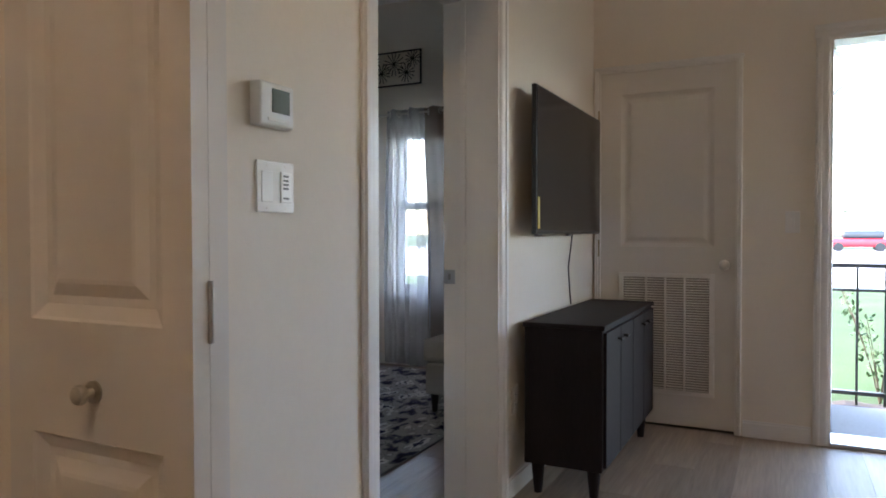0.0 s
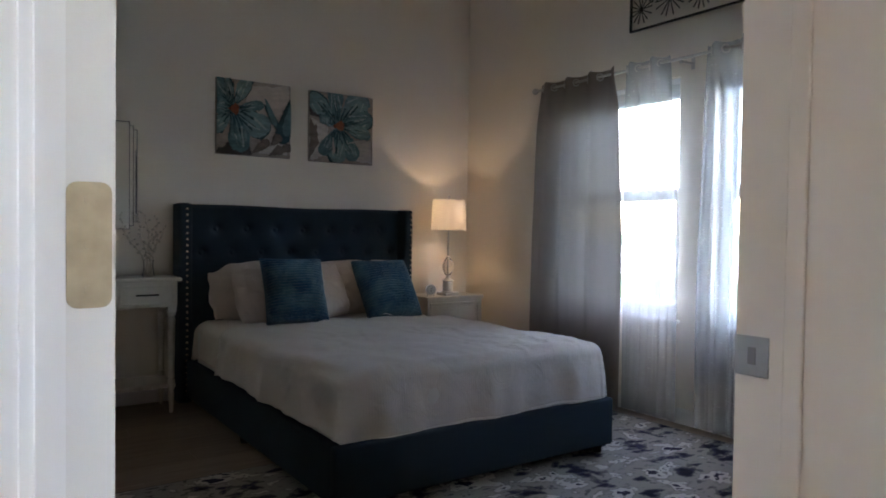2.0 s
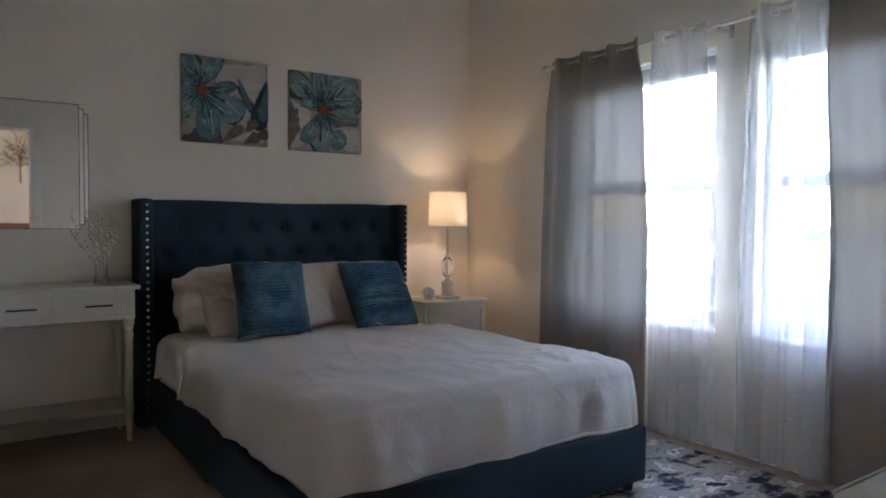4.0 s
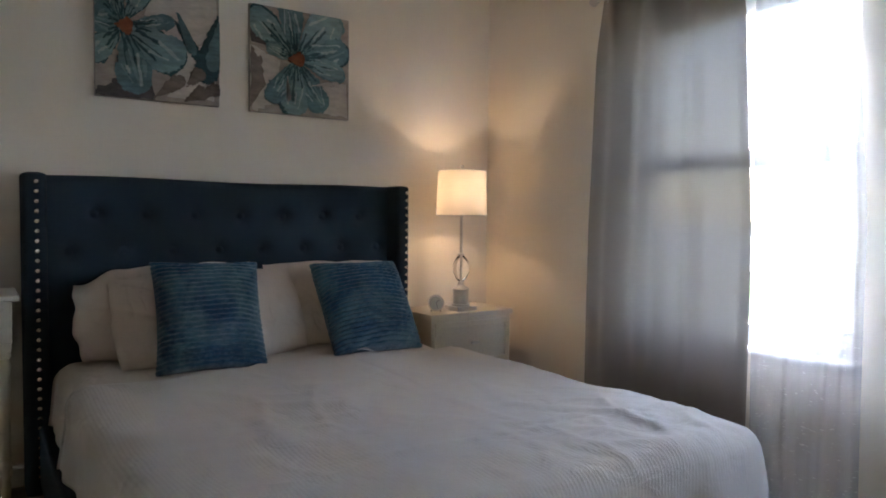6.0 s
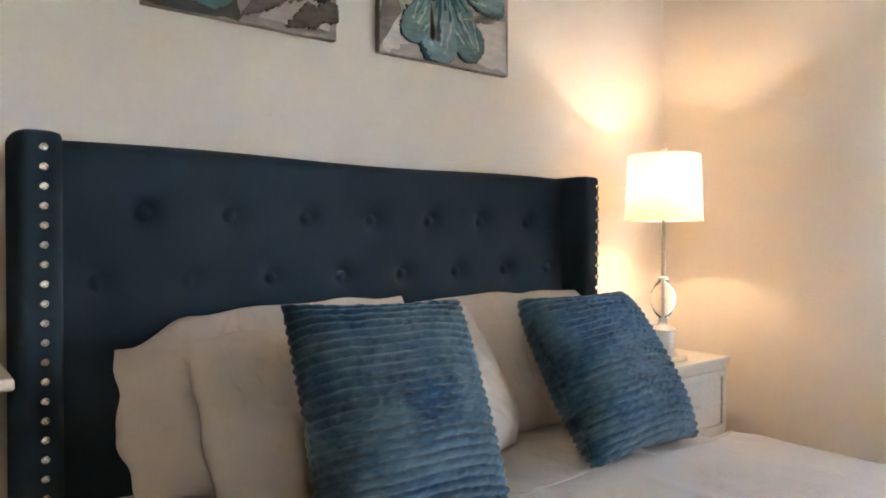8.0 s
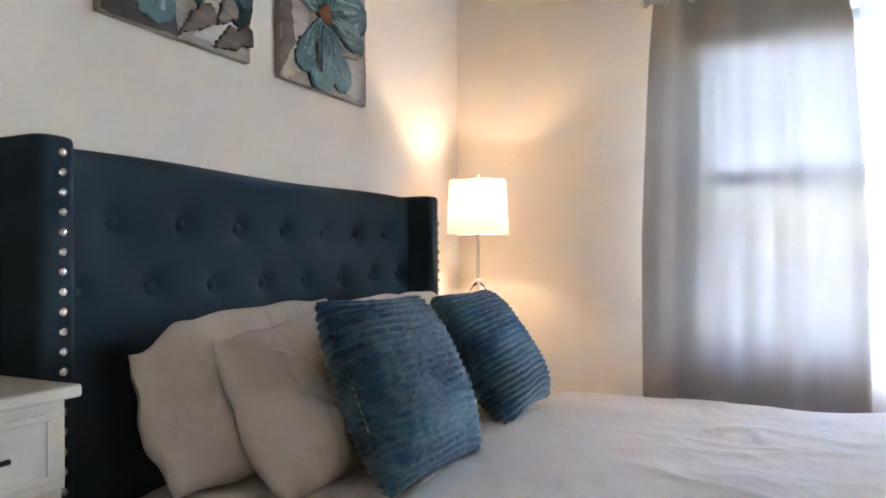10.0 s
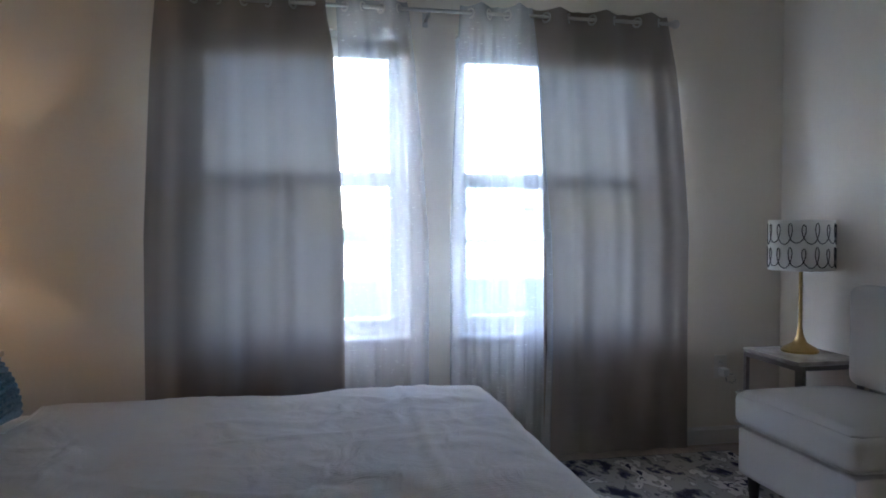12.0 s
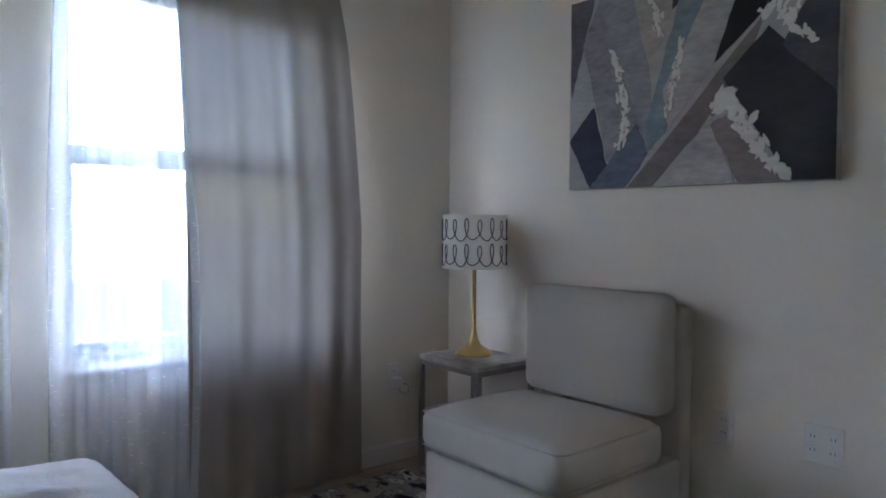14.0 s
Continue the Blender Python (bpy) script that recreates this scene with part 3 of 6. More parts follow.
bm = bmesh.new()
grid(bm, panel_shape, 150, 90)
box(bm, HX0 + 0.07, 5.29, 0.25, HX1 - 0.07, 5.35, HZ - 0.024, 0.008)
headboard = part("headboard", bm, NAVY, bed, "tufted navy linen headboard", True)
button_me = None
for bx, bz in buttons:
    if button_me is None:
        bm = bmesh.new()
        bmesh.ops.create_uvsphere(bm, u_segments=12, v_segments=6, radius=0.013, matrix=Matrix.Diagonal((1, 0.5, 1, 1)))
        button_me = mesh_of(bm, "button", NAVY, True)
    o = new("button", button_me)
    o.parent = headboard
    o.location = (bx, 5.290, bz)
for name, b in (("side_rail", (BX0, BY0 + 0.05, 0.055, BX0 + 0.05, 5.17, 0.285)), ("side_rail", (BX1 - 0.05, BY0 + 0.05, 0.055, BX1, 5.17, 0.285)), ("foot_rail", (BX0, BY0, 0.055, BX1, BY0 + 0.05, 0.285))):
    bm = bmesh.new()
    box(bm, *b, 0.012, 3)
    part(name, bm, NAVY, bed, smooth=True)
for lx, ly in ((BX0 + 0.05, BY0 + 0.06), (BX1 - 0.05, BY0 + 0.06), (BX0 + 0.06, 4.25), (BX1 - 0.06, 4.25)):
    bm = bmesh.new()
    tube(bm, (lx, ly, 0.0), (lx, ly, 0.06), 0.025, 0.034, 4)
    part("leg", bm, WOODDARK, bed)
bm = bmesh.new()
box(bm, BX0 + 0.055, BY0 + 0.055, 0.2, BX1 - 0.055, 5.16, 0.50, 0.05, 4)
part("mattress", bm, plain("white_ticking", (0.70, 0.67, 0.63), 0.9, vary=0.04), bed, smooth=True)

# bed linen
def linen(name, colour, vary=0.03, ribs=0.0):
    m = plain(name, colour, 0.95, scale=80, vary=vary, bump=0.3, bump_scale=500, spec=0.1)
    t = m.node_tree
    b = t.nodes["Principled BSDF"]
    b.inputs["Sheen Weight"].default_value = 0.15
    if ribs:
        co = node(t, "ShaderNodeTexCoord")
        wv = node(t, "ShaderNodeTexWave", Scale=ribs, Distortion=0.6, Detail=1.0)
        wv.bands_direction = "X"
        t.links.new(co.outputs["Object"], wv.inputs["Vector"])
        bp = node(t, "ShaderNodeBump", Strength=0.13, Distance=0.003)
        t.links.new(wv.outputs[1], bp.inputs["Height"])
        old = b.inputs["Normal"].links[0].from_node
        t.links.new(old.outputs[0], bp.inputs["Normal"])
        t.links.new(bp.outputs[0], b.inputs["Normal"])
    return m


def rumpled(m, scale, strength):
    """Broad soft creases over a cloth."""
    t = m.node_tree
    b = t.nodes["Principled BSDF"]
    co = node(t, "ShaderNodeTexCoord")
    nz = node(t, "ShaderNodeTexNoise", Scale=scale, Detail=4.0, Roughness=0.55, Distortion=1.2)
    t.links.new(co.outputs["Object"], nz.inputs["Vector"])
    bp = node(t, "ShaderNodeBump", Strength=strength, Distance=0.03)
    t.links.new(nz.outputs[0], bp.inputs["Height"])
    t.links.new(b.inputs["Normal"].links[0].from_node.outputs[0], bp.inputs["Normal"])
    t.links.new(bp.outputs[0], b.inputs["Normal"])
    return m


DUVET = linen("white_duvet_cotton", (0.67, 0.612, 0.565), ribs=28.0)
SHEET = linen("ivory_sheet_cotton", (0.69, 0.61, 0.54))
CASE = linen("ivory_pillowcase_cotton", (0.62, 0.525, 0.45))
SATIN = plain("white_satin", (0.80, 0.79, 0.77), 0.5, vary=0.03)
rumpled(DUVET, 8.0, 0.28)
rumpled(CASE, 7.0, 0.35)
rumpled(SHEET, 7.0, 0.5)

MXC, MW = (BX0 + BX1) / 2 + 0.025, BX1 - BX0 - 0.03
MY0 = BY0 + 0.05


def bed_top(x, y):
    k = max(0.0, min(1.0, (4.7 - y) / 0.5))
    f = max(0.0, min(1.0, (3.95 - y) / 0.55))
    k, f = k * k * (3 - 2 * k), f * f * (3 - 2 * f)
    q = min(1.0, abs(2 * (x - MXC) / MW))
    return 0.535 + 0.010 * (1 - q * q) - 0.016 * k * (1 - f) + 0.003 * f + 0.012 * noise.noise((x * 2.3, y * 2.3, 3.0))


def drape(name, y_head, y_foot, side_drop, foot_drop, lift, label, material, seed, rim=0.0, r=0.07, tuck=0.0, wide=0.0, crease=0.0):
    side = MW / 2 + rim
    length = y_head - y_foot

    def hang(o):
        """Rounded edge: outward reach and drop for o metres past the edge line."""
        q = r * math.pi / 2
        if o < q:
            a = o / r
            return r * math.sin(a), r * (1 - math.cos(a))
        return r + 0.02 * (1 - math.exp(-(o - q) * 6)), r + (o - q)

    S, F = 1.57 * r + side_drop, 1.57 * r + foot_drop

    def shape(u, v):
        s = (u - 0.5) * 2 * (side - r + S)
        t = v * (length - r + F)
        ox = max(0.0, abs(s) - (side - r)) / S
        oy = max(0.0, t - (length - r)) / F
        wob = noise.noise((s * 2.2 + seed, t * 2.2, seed))
        m = max(ox, oy)
        q = math.hypot(ox, oy)
        ax, ay = (ox / q, oy / q) if q > 1e-9 else (0.0, 0.0)
        # past the corner the cloth gathers into a cone that hangs a little lower
        d = m * (S * ax * ax + F * ay * ay) * (1 + 0.5 * ax * ay * ax * ay * 4 + 0.10 * wob * m)
        reach, drop = hang(d)
        near = max(0.0, min(1.0, (t - length + r + 0.45) / 0.45))
        lim = side - r
        bx = MXC + math.copysign(min(abs(s), lim), s)
        if s > 0:
            bx += (wide - (tuck + wide) * near * near) * (abs(s) / lim if abs(s) < lim else 1.0) ** 2
        by = y_head - min(t, length - r)
        low = max(0.0, drop - 0.03)
        run = (by * (1 - ay) + bx * ay) if d > 0 else 0
        fold = (0.012 * math.sin(run * 13 + seed + 3 * wob) + 0.004 * math.sin(run * 37 + 3 * wob)) * min(1.0, low / 0.12)
        x = bx + math.copysign(1, s) * ax * (reach + fold)
        y = by - ay * (reach + fold)
        wr = 0.010 * noise.noise((bx * 4 + seed, by * 4, 0)) + 0.007 * max(0.0, 0.25 - abs(noise.noise((bx * 3.1 + by * 1.2, by * 2.2 - bx, seed)))) * 4 * 0.9
        patch = max(0.0, min(1.0, 0.5 + 1.6 * noise.noise((bx * 1.7, by * 1.7, seed + 9))))
        wr += patch * (0.006 * max(0.0, 1 - 7 * abs(noise.noise((bx * 4.2 - by * 2.0, by * 1.7 + bx * 2.4, seed + 3)))) + 0.005 * max(0.0, 1 - 6 * abs(noise.noise((bx * 2.0 + by * 5.5, by * 1.6 - bx * 5.0, seed + 5)))))
        # fold lines left from packing
        wr += crease * (math.exp(-((by - 3.46 + 0.012 * math.sin(bx * 6)) / 0.016) ** 2) + 0.8 * math.exp(-((bx - MXC - 0.22 + 0.01 * math.sin(by * 7)) / 0.016) ** 2))
        z = bed_top(bx, by) + lift + wr * (1 if d == 0 else max(0.0, 1 - drop / 0.1)) - drop
        if v < 0.04:
            z -= 0.012 * (1 - v / 0.04)
        return (x, y, max(z, 0.03))
    bm = bmesh.new()
    grid(bm, shape, 170, 170)
    me = mesh_of(bm, name, material, True)
    ob = new(name, me)
    md = ob.modifiers.new("thickness", "SOLIDIFY")
    md.thickness, md.offset = 0.014, -1
    tagged(ob, label, "bedding")
    for name2, pts in (("top_hem", [shape(i / 120, 0.0) for i in range(121)]), ("bottom_hem", [shape(i / 160, 1.0) for i in range(161)])):
        bm = bmesh.new()
        sweep(bm, [(x, y, z - 0.005) for x, y, z in pts], 0.0085, 6)
        part(name2, bm, material, ob, smooth=True)
    return ob


drape("flat_sheet", 5.16, 4.40, 0.155, 0.02, -0.014, "ivory cotton sheet over the mattress", SHEET, 2.0, -0.012)
drape("duvet", 4.625, MY0, 0.190, 0.205, 0.008, "rumpled white ribbed cotton duvet over the bed", DUVET, 6.0, r=0.062, tuck=0.01, wide=0.05, crease=0.0045)


def pillow(name, w, h, t, m, material, label, seed, group="", open_end=0):
    """A stuffed bed pillow in a loose case, w wide and h high, set by the pose m; open_end -1 or 1 leaves that end of the case empty and frilled."""

    def face(side):
        def shape(u, v):
            a, b = u * 2 - 1, v * 2 - 1
            x, z = a * math.sqrt(1 - 0.07 * b * b), b * math.sqrt(1 - 0.13 * a * a)
            dome = max(0.0, 1 - abs(a) ** 4.5) ** 0.5 * max(0.0, 1 - abs(b) ** 2.8) ** 0.5
            flat = 0.0
            if open_end:
                flat = max(0.0, min(1.0, (a * open_end - 0.58) / 0.34))
                flat = flat * flat * (3 - 2 * flat)
                x, z = x + flat * (0.04 + 0.05 * noise.noise((b * 2.3, seed, 5))) * open_end, z * (1 - 0.16 * flat) - 0.10 * flat
            x, z = x * w / 2, z * h / 2
            d = t / 2 * dome * (1 - 0.20 * flat) * (1 - 0.24 * b)
            crease = max(0.0, 0.16 - abs(noise.noise((x * 7 + z * 4, z * 5 - x * 3, seed)))) * 6 + max(0.0, 0.12 - abs(noise.noise((x * 16 - z * 3, z * 5 + x * 4, seed + 7)))) * 6
            # sharp tucks: long ones fanning from the ends, short ones across
            fan = abs(noise.noise((z * 8 + a * 1.5, x * 2.0, seed + 2)))
            short = abs(noise.noise((x * 13 + z * 8, z * 9 - x * 6, seed + 11)))
            tuck = 0.010 * max(0.0, 1 - 5 * fan) * abs(a) ** 1.2 + 0.003 * max(0.0, 1 - 4 * short) * (0.3 + 0.7 * max(0.0, -b))
            d += dome * (0.024 * noise.noise((x * 5 + seed, z * 5, side)) - 0.007 * crease) - tuck * dome ** 0.5
            off = flat * (0.005 * math.sin(b * 5 + seed) + 0.010 * noise.noise((z * 7, x * 5, seed))) - 0.018 * abs(a) ** 3 * (1 - flat)
            x += 0.012 * noise.noise((z * 12, seed, a))
            z += 0.010 * noise.noise((x * 9, seed + 4, b))
            return m @ Vector((x, off - side * d, z))
        return shape
    bm = bmesh.new()
    grid(bm, face(1), 104, 90)
    grid(bm, face(-1), 104, 90)
    bmesh.ops.remove_doubles(bm, verts=bm.verts, dist=0.0012)
    return tagged(new(name, mesh_of(bm, name, material, True)), label, "pillow", group)


def throw_pillow(w, h, t, m, seed, ribs=21):
    """A square pillow of deep-piled ribbed plush with pointed corners and a knobbly seam."""
    def face(side):
        def shape(u, v):
            a, b = u * 2 - 1, v * 2 - 1
            dome = max(0.0, 1 - abs(a) ** 2.6) ** 0.48 * max(0.0, 1 - abs(b) ** 2.6) ** 0.48
            x = a * w / 2 * (1 - 0.075 * (1 - b * b) * abs(a) ** 2)
            z = b * h / 2 * (1 - 0.07 * (1 - a * a) * abs(b) ** 2)
            rib = abs(math.sin(math.pi * ribs * (v + 0.006 * math.sin(9 * u + seed) + 0.004 * noise.noise((u * 9, v * 6, seed)))))
            d = t / 2 * dome + 0.010 * noise.noise((x * 6 + seed, z * 6, side)) * dome
            d += (0.0095 * rib ** 0.8 - 0.003 + 0.005 * noise.noise((x * 80, z * 100, seed))) * min(1.0, dome * 5 + 0.3)
            x += math.copysign(0.004 * rib * abs(a) ** 14, a)
            z += 0.004 * noise.noise((x * 60, seed, b)) * abs(b) ** 6
            return m @ Vector((x, -side * d, z))
        return shape
    bm = bmesh.new()
    grid(bm, face(1), 64, 168)
    grid(bm, face(-1), 64, 168)
    bmesh.ops.remove_doubles(bm, verts=bm.verts, dist=0.0009)
    ob = new("throw_pillow", mesh_of(bm, "throw_pillow", BLUE, True))
    ob.data.polygons.foreach_set("use_smooth", [True] * len(ob.data.polygons))
    return ob


def blue_pile():
    """Short plush pile, its sheen under grazing light put into the colour as paler patches."""
    m = plain("blue_plush_pile", (0.022, 0.076, 0.132), 0.95, scale=120, vary=0.5, bump=0.9, bump_scale=420, spec=0.1, patches=9)
    t = m.node_tree
    b = t.nodes["Principled BSDF"]
    b.inputs["Sheen Weight"].default_value = 0.3
    co = node(t, "ShaderNodeTexCoord")
    nz = node(t, "ShaderNodeTexNoise", Scale=5.5, Detail=7.0, Roughness=0.72, Distortion=0.4)
    t.links.new(co.outputs["Object"], nz.inputs["Vector"])
    rp = node(t, "ShaderNodeMapRange")
    rp.inputs["From Min"].default_value, rp.inputs["From Max"].default_value = 0.46, 0.68
    rp.inputs["To Max"].default_value = 0.9
    t.links.new(nz.outputs[0], rp.inputs[0])
    mx = node(t, "ShaderNodeMixRGB")
    mx.inputs[2].default_value = (0.110, 0.195, 0.225, 1)
    t.links.new(rp.outputs[0], mx.inputs[0])
    t.links.new(b.inputs["Base Color"].links[0].from_socket, mx.inputs[1])
    t.links.new(mx.outputs[0], b.inputs["Base Color"])
    return m


BLUE = blue_pile()
# white pillows leaning on the headboard, one before them
pillow("pillow", 0.70, 0.38, 0.19, pose(3.675, 5.075, 0.712, -22, -2, 0), CASE, "plump ivory pillow with a frilled open case leaning on the headboard", 1, "white pillows", -1)
pillow("pillow", 0.62, 0.40, 0.21, pose(4.355, 5.045, 0.703, -24, 0, 0), CASE, "plump ivory pillow leaning on the headboard", 2, "white pillows")
pillow("pillow", 0.74, 0.39, 0.22, pose(3.785, 4.935, 0.690, -30, -2, 2), CASE, "creased ivory pillow resting on another pillow", 3, "white pillows")
tp = throw_pillow(0.385, 0.425, 0.205, pose(3.715, 4.712, 0.728, -26, 1, -4), 5, 23)
tagged(tp, "blue ribbed plush throw pillow on the bed", "pillow", "blue throw pillows")
tp = throw_pillow(0.410, 0.430, 0.205, pose(4.380, 4.752, 0.715, -34, 0, 2), 6, 23)
tagged(tp, "blue ribbed plush throw pillow with a white care tag", "pillow", "blue throw pillows")
bm = bmesh.new()
grid(bm, lambda u, v: (4.262 + 0.055 * u + 0.01 * v, 4.600 - 0.035 * v + 0.01 * u, 0.5655 + 0.006 * math.sin(3 * u + 2 * v)), 8, 6)
bmesh.ops.solidify(bm, geom=list(bm.faces), thickness=0.0008)
tagsat = part("care_tag", bm, SATIN, tp, "small white satin tag", True)

# ---------------------------------------------------------------- nightstand, lamp, clock
CREAM = plain("cream_paint", (0.62, 0.56, 0.47), 0.45, scale=50, vary=0.05, bump=0.1)
CREAMTEX = plain("cream_textured_front", (0.60, 0.54, 0.45), 0.5, scale=90, vary=0.10, bump=0.9, bump_scale=70)
ns = thing("nightstand", 5.14, 5.17, 0, "cream two-drawer nightstand beside the bed", "nightstand")
bm = bmesh.new()
box(bm, 4.885, 5.0185, 0.08, 5.390, 5.345, 0.585, 0.004)
part("body", bm, CREAM, ns)
bm = bmesh.new()
box(bm, 4.875, 5.005, 0.585, 5.400, 5.350, 0.610, 0.004)
part("top", bm, CREAM, ns)
for z0, z1 in ((0.345, 0.565), (0.105, 0.325)):
    bm = bmesh.new()
    for b in ((4.905, 5.370, z0, z0 + 0.022), (4.905, 5.370, z1 - 0.022, z1), (4.905, 4.927, z0 + 0.022, z1 - 0.022), (5.348, 5.370, z0 + 0.022, z1 - 0.022)):
        box(bm, b[0], 5.006, b[2], b[1], 5.018, b[3], 0.002)
    dr = part("drawer", bm, CREAM, ns)
    bm = bmesh.new()
    box(bm, 4.929, 5.0125, z0 + 0.024, 5.346, 5.018, z1 - 0.024, 0.001)
    part("inlay", bm, CREAMTEX, dr)
    bm = bmesh.new()
    zc = (z0 + z1) / 2
    tube(bm, (5.1375, 5.013, zc), (5.1375, 4.990, zc), 0.005, n=8)
    box(bm, 5.112, 4.981, zc - 0.007, 5.163, 4.992, zc + 0.007, 0.003)
    part("handle", bm, STEEL, dr)
for lx in (4.90, 5.375):
    for ly in (5.035, 5.33):
        bm = bmesh.new()
        box(bm, lx - 0.015, ly - 0.015, 0, lx + 0.015, ly + 0.015, 0.08, 0.003)
        part("leg", bm, CREAM, ns)

LX, LY, LZ = 5.132, 5.113, 0.610
lamp = thing("table_lamp", LX, LY, LZ, "lit table lamp with a nickel and glass stem and white shade", "lamp")
bm = bmesh.new()
box(bm, LX - 0.062, LY - 0.062, LZ, LX + 0.062, LY + 0.062, LZ + 0.022, 0.004)
part("base", bm, STEEL, lamp)
bm = bmesh.new()
lathe(bm, [(0.048, LZ + 0.022), (0.048, LZ + 0.03), (0.040, LZ + 0.034), (0.040, LZ + 0.105), (0.046, LZ + 0.11), (0.040, LZ + 0.118), (0.022, LZ + 0.125), (0.016, LZ + 0.135), (0.016, LZ + 0.15)], LX, LY)
part("column", bm, STEEL, lamp, smooth=True)
bm = bmesh.new()
lathe(bm, [(0.012, LZ + 0.150), (0.028, LZ + 0.165), (0.041, LZ + 0.195), (0.045, LZ + 0.22), (0.041, LZ + 0.245), (0.028, LZ + 0.272), (0.014, LZ + 0.288)], LX, LY)
bm2 = bmesh.new()
tube(bm2, (LX, LY, LZ + 0.152), (LX, LY, LZ + 0.287), 0.005, n=10)
part("inner_rod", bm2, STEEL, lamp, smooth=True)
part("glass_orb", bm, clear_glass("lamp_glass"), lamp, "clear glass ball", True)
bm = bmesh.new()
lathe(bm, [(0.018, LZ + 0.288), (0.018, LZ + 0.296), (0.008, LZ + 0.302), (0.0065, LZ + 0.56), (0.010, LZ + 0.57), (0.010, LZ + 0.60)], LX, LY, 20)
part("stem", bm, STEEL, lamp, smooth=True)
SHADE = see_through("lampshade_cloth", (0.86, 0.80, 0.70), 0.0, 0.155, weave=800)
bm = bmesh.new()
grid(bm, lambda u, v: (LX + (0.134 - 0.010 * v) * math.cos(2 * math.pi * u), LY + (0.134 - 0.010 * v) * math.sin(2 * math.pi * u), 1.108 + 0.232 * v), 48, 6, True)
part("shade", bm, SHADE, lamp, "white cloth drum shade", True)
bm = bmesh.new()
for z, r in ((1.340, 0.124),):
    for i in range(32):
        a0, a1 = 2 * math.pi * i / 32, 2 * math.pi * (i + 1) / 32
        tube(bm, (LX + r * math.cos(a0), LY + r * math.sin(a0), z), (LX + r * math.cos(a1), LY + r * math.sin(a1), z), 0.002, n=5)
for a in (0, 2.1, 4.2):
    tube(bm, (LX, LY, 1.335), (LX + 0.124 * math.cos(a), LY + 0.124 * math.sin(a), 1.338), 0.0018, n=5)
part("shade_ring", bm, STEEL, lamp)
bm = bmesh.new()
for i in range(32):
    a0, a1 = 2 * math.pi * i / 32, 2 * math.pi * (i + 1) / 32
    tube(bm, (LX + 0.134 * math.cos(a0), LY + 0.134 * math.sin(a0), 1.108), (LX + 0.134 * math.cos(a1), LY + 0.134 * math.sin(a1), 1.108), 0.002, n=5)
part("shade_ring", bm, STEEL, lamp)
bm = bmesh.new()
tube(bm, (LX, LY, 1.33), (LX, LY, 1.352), 0.004, n=8)
bmesh.ops.create_uvsphere(bm, u_segments=14, v_segments=10, radius=0.011, matrix=Matrix.Translation((LX, LY, 1.362)))
part("finial", bm, STEEL, lamp, smooth=True)
bm = bmesh.new()
for s in (-1, 1):
    tube(bm, (LX + s * 0.008, LY, LZ + 0.6), (LX + s * 0.05, LY, 1.25), 0.0016, n=6)
    tube(bm, (LX + s * 0.05, LY, 1.25), (LX + s * 0.004, LY, 1.338), 0.0016, n=6)
part("harp", bm, STEEL, lamp)

clock = thing("alarm_clock", 4.965, 5.10, 0.61, "small round silver alarm clock on the nightstand", "clock")
CM = pose(4.965, 5.10, 0.658, 0, 0, -28)


def disc(bm, m, r, y0, y1, n=28):
    made = tube(bm, (0, y0, 0), (0, y1, 0), r, n=n)
    bmesh.ops.transform(bm, matrix=m, verts=made)


bm = bmesh.new()
disc(bm, CM, 0.042, -0.016, 0.016)
part("case", bm, CHROME, clock, smooth=True)
bm = bmesh.new()
disc(bm, CM, 0.035, -0.0175, -0.0155)
part("dial", bm, plain("clock_dial", (0.55, 0.56, 0.54), 0.4), clock)
for ang, ln in ((40, 0.022), (160, 0.028)):
    bm = bmesh.new()
    c, s = math.sin(radians(ang)) * ln, math.cos(radians(ang)) * ln
    tube(bm, CM @ Vector((0, -0.019, 0)), CM @ Vector((c, -0.019, s)), 0.0012, n=5)
    part("clock_hand", bm, WOODDARK, clock)
for s in (-1, 1):
    bm = bmesh.new()
    tube(bm, CM @ Vector((s * 0.02, 0, -0.036)), CM @ Vector((s * 0.026, 0, -0.048)), 0.004, n=8)
    part("foot", bm, CHROME, clock)


# ---------------------------------------------------------------- console table, vase, mirror
BONE = plain("bone_white_paint", (0.62, 0.57, 0.48), 0.5, scale=45, vary=0.07, bump=0.15)
BLACKIRON = plain("black_iron", (0.02, 0.018, 0.016), 0.45, 0.6, vary=0.2)
TX0, TX1, TY0, TY1 = 1.83, 3.138, 5.03, 5.352
table = thing("console_table", (TX0 + TX1) / 2, 5.19, 0, "bone-white console table with drawers, turned legs and a shelf", "console table")
bm = bmesh.new()
box(bm, TX0, TY0 - 0.012, 0.782, TX1, TY1, 0.804, 0.006, 3)
part("tabletop", bm, BONE, table)
bm = bmesh.new()
box(bm, TX0 + 0.025, TY0, 0.632, TX1 - 0.025, TY1 - 0.01, 0.782, 0.003)
part("apron", bm, BONE, table)
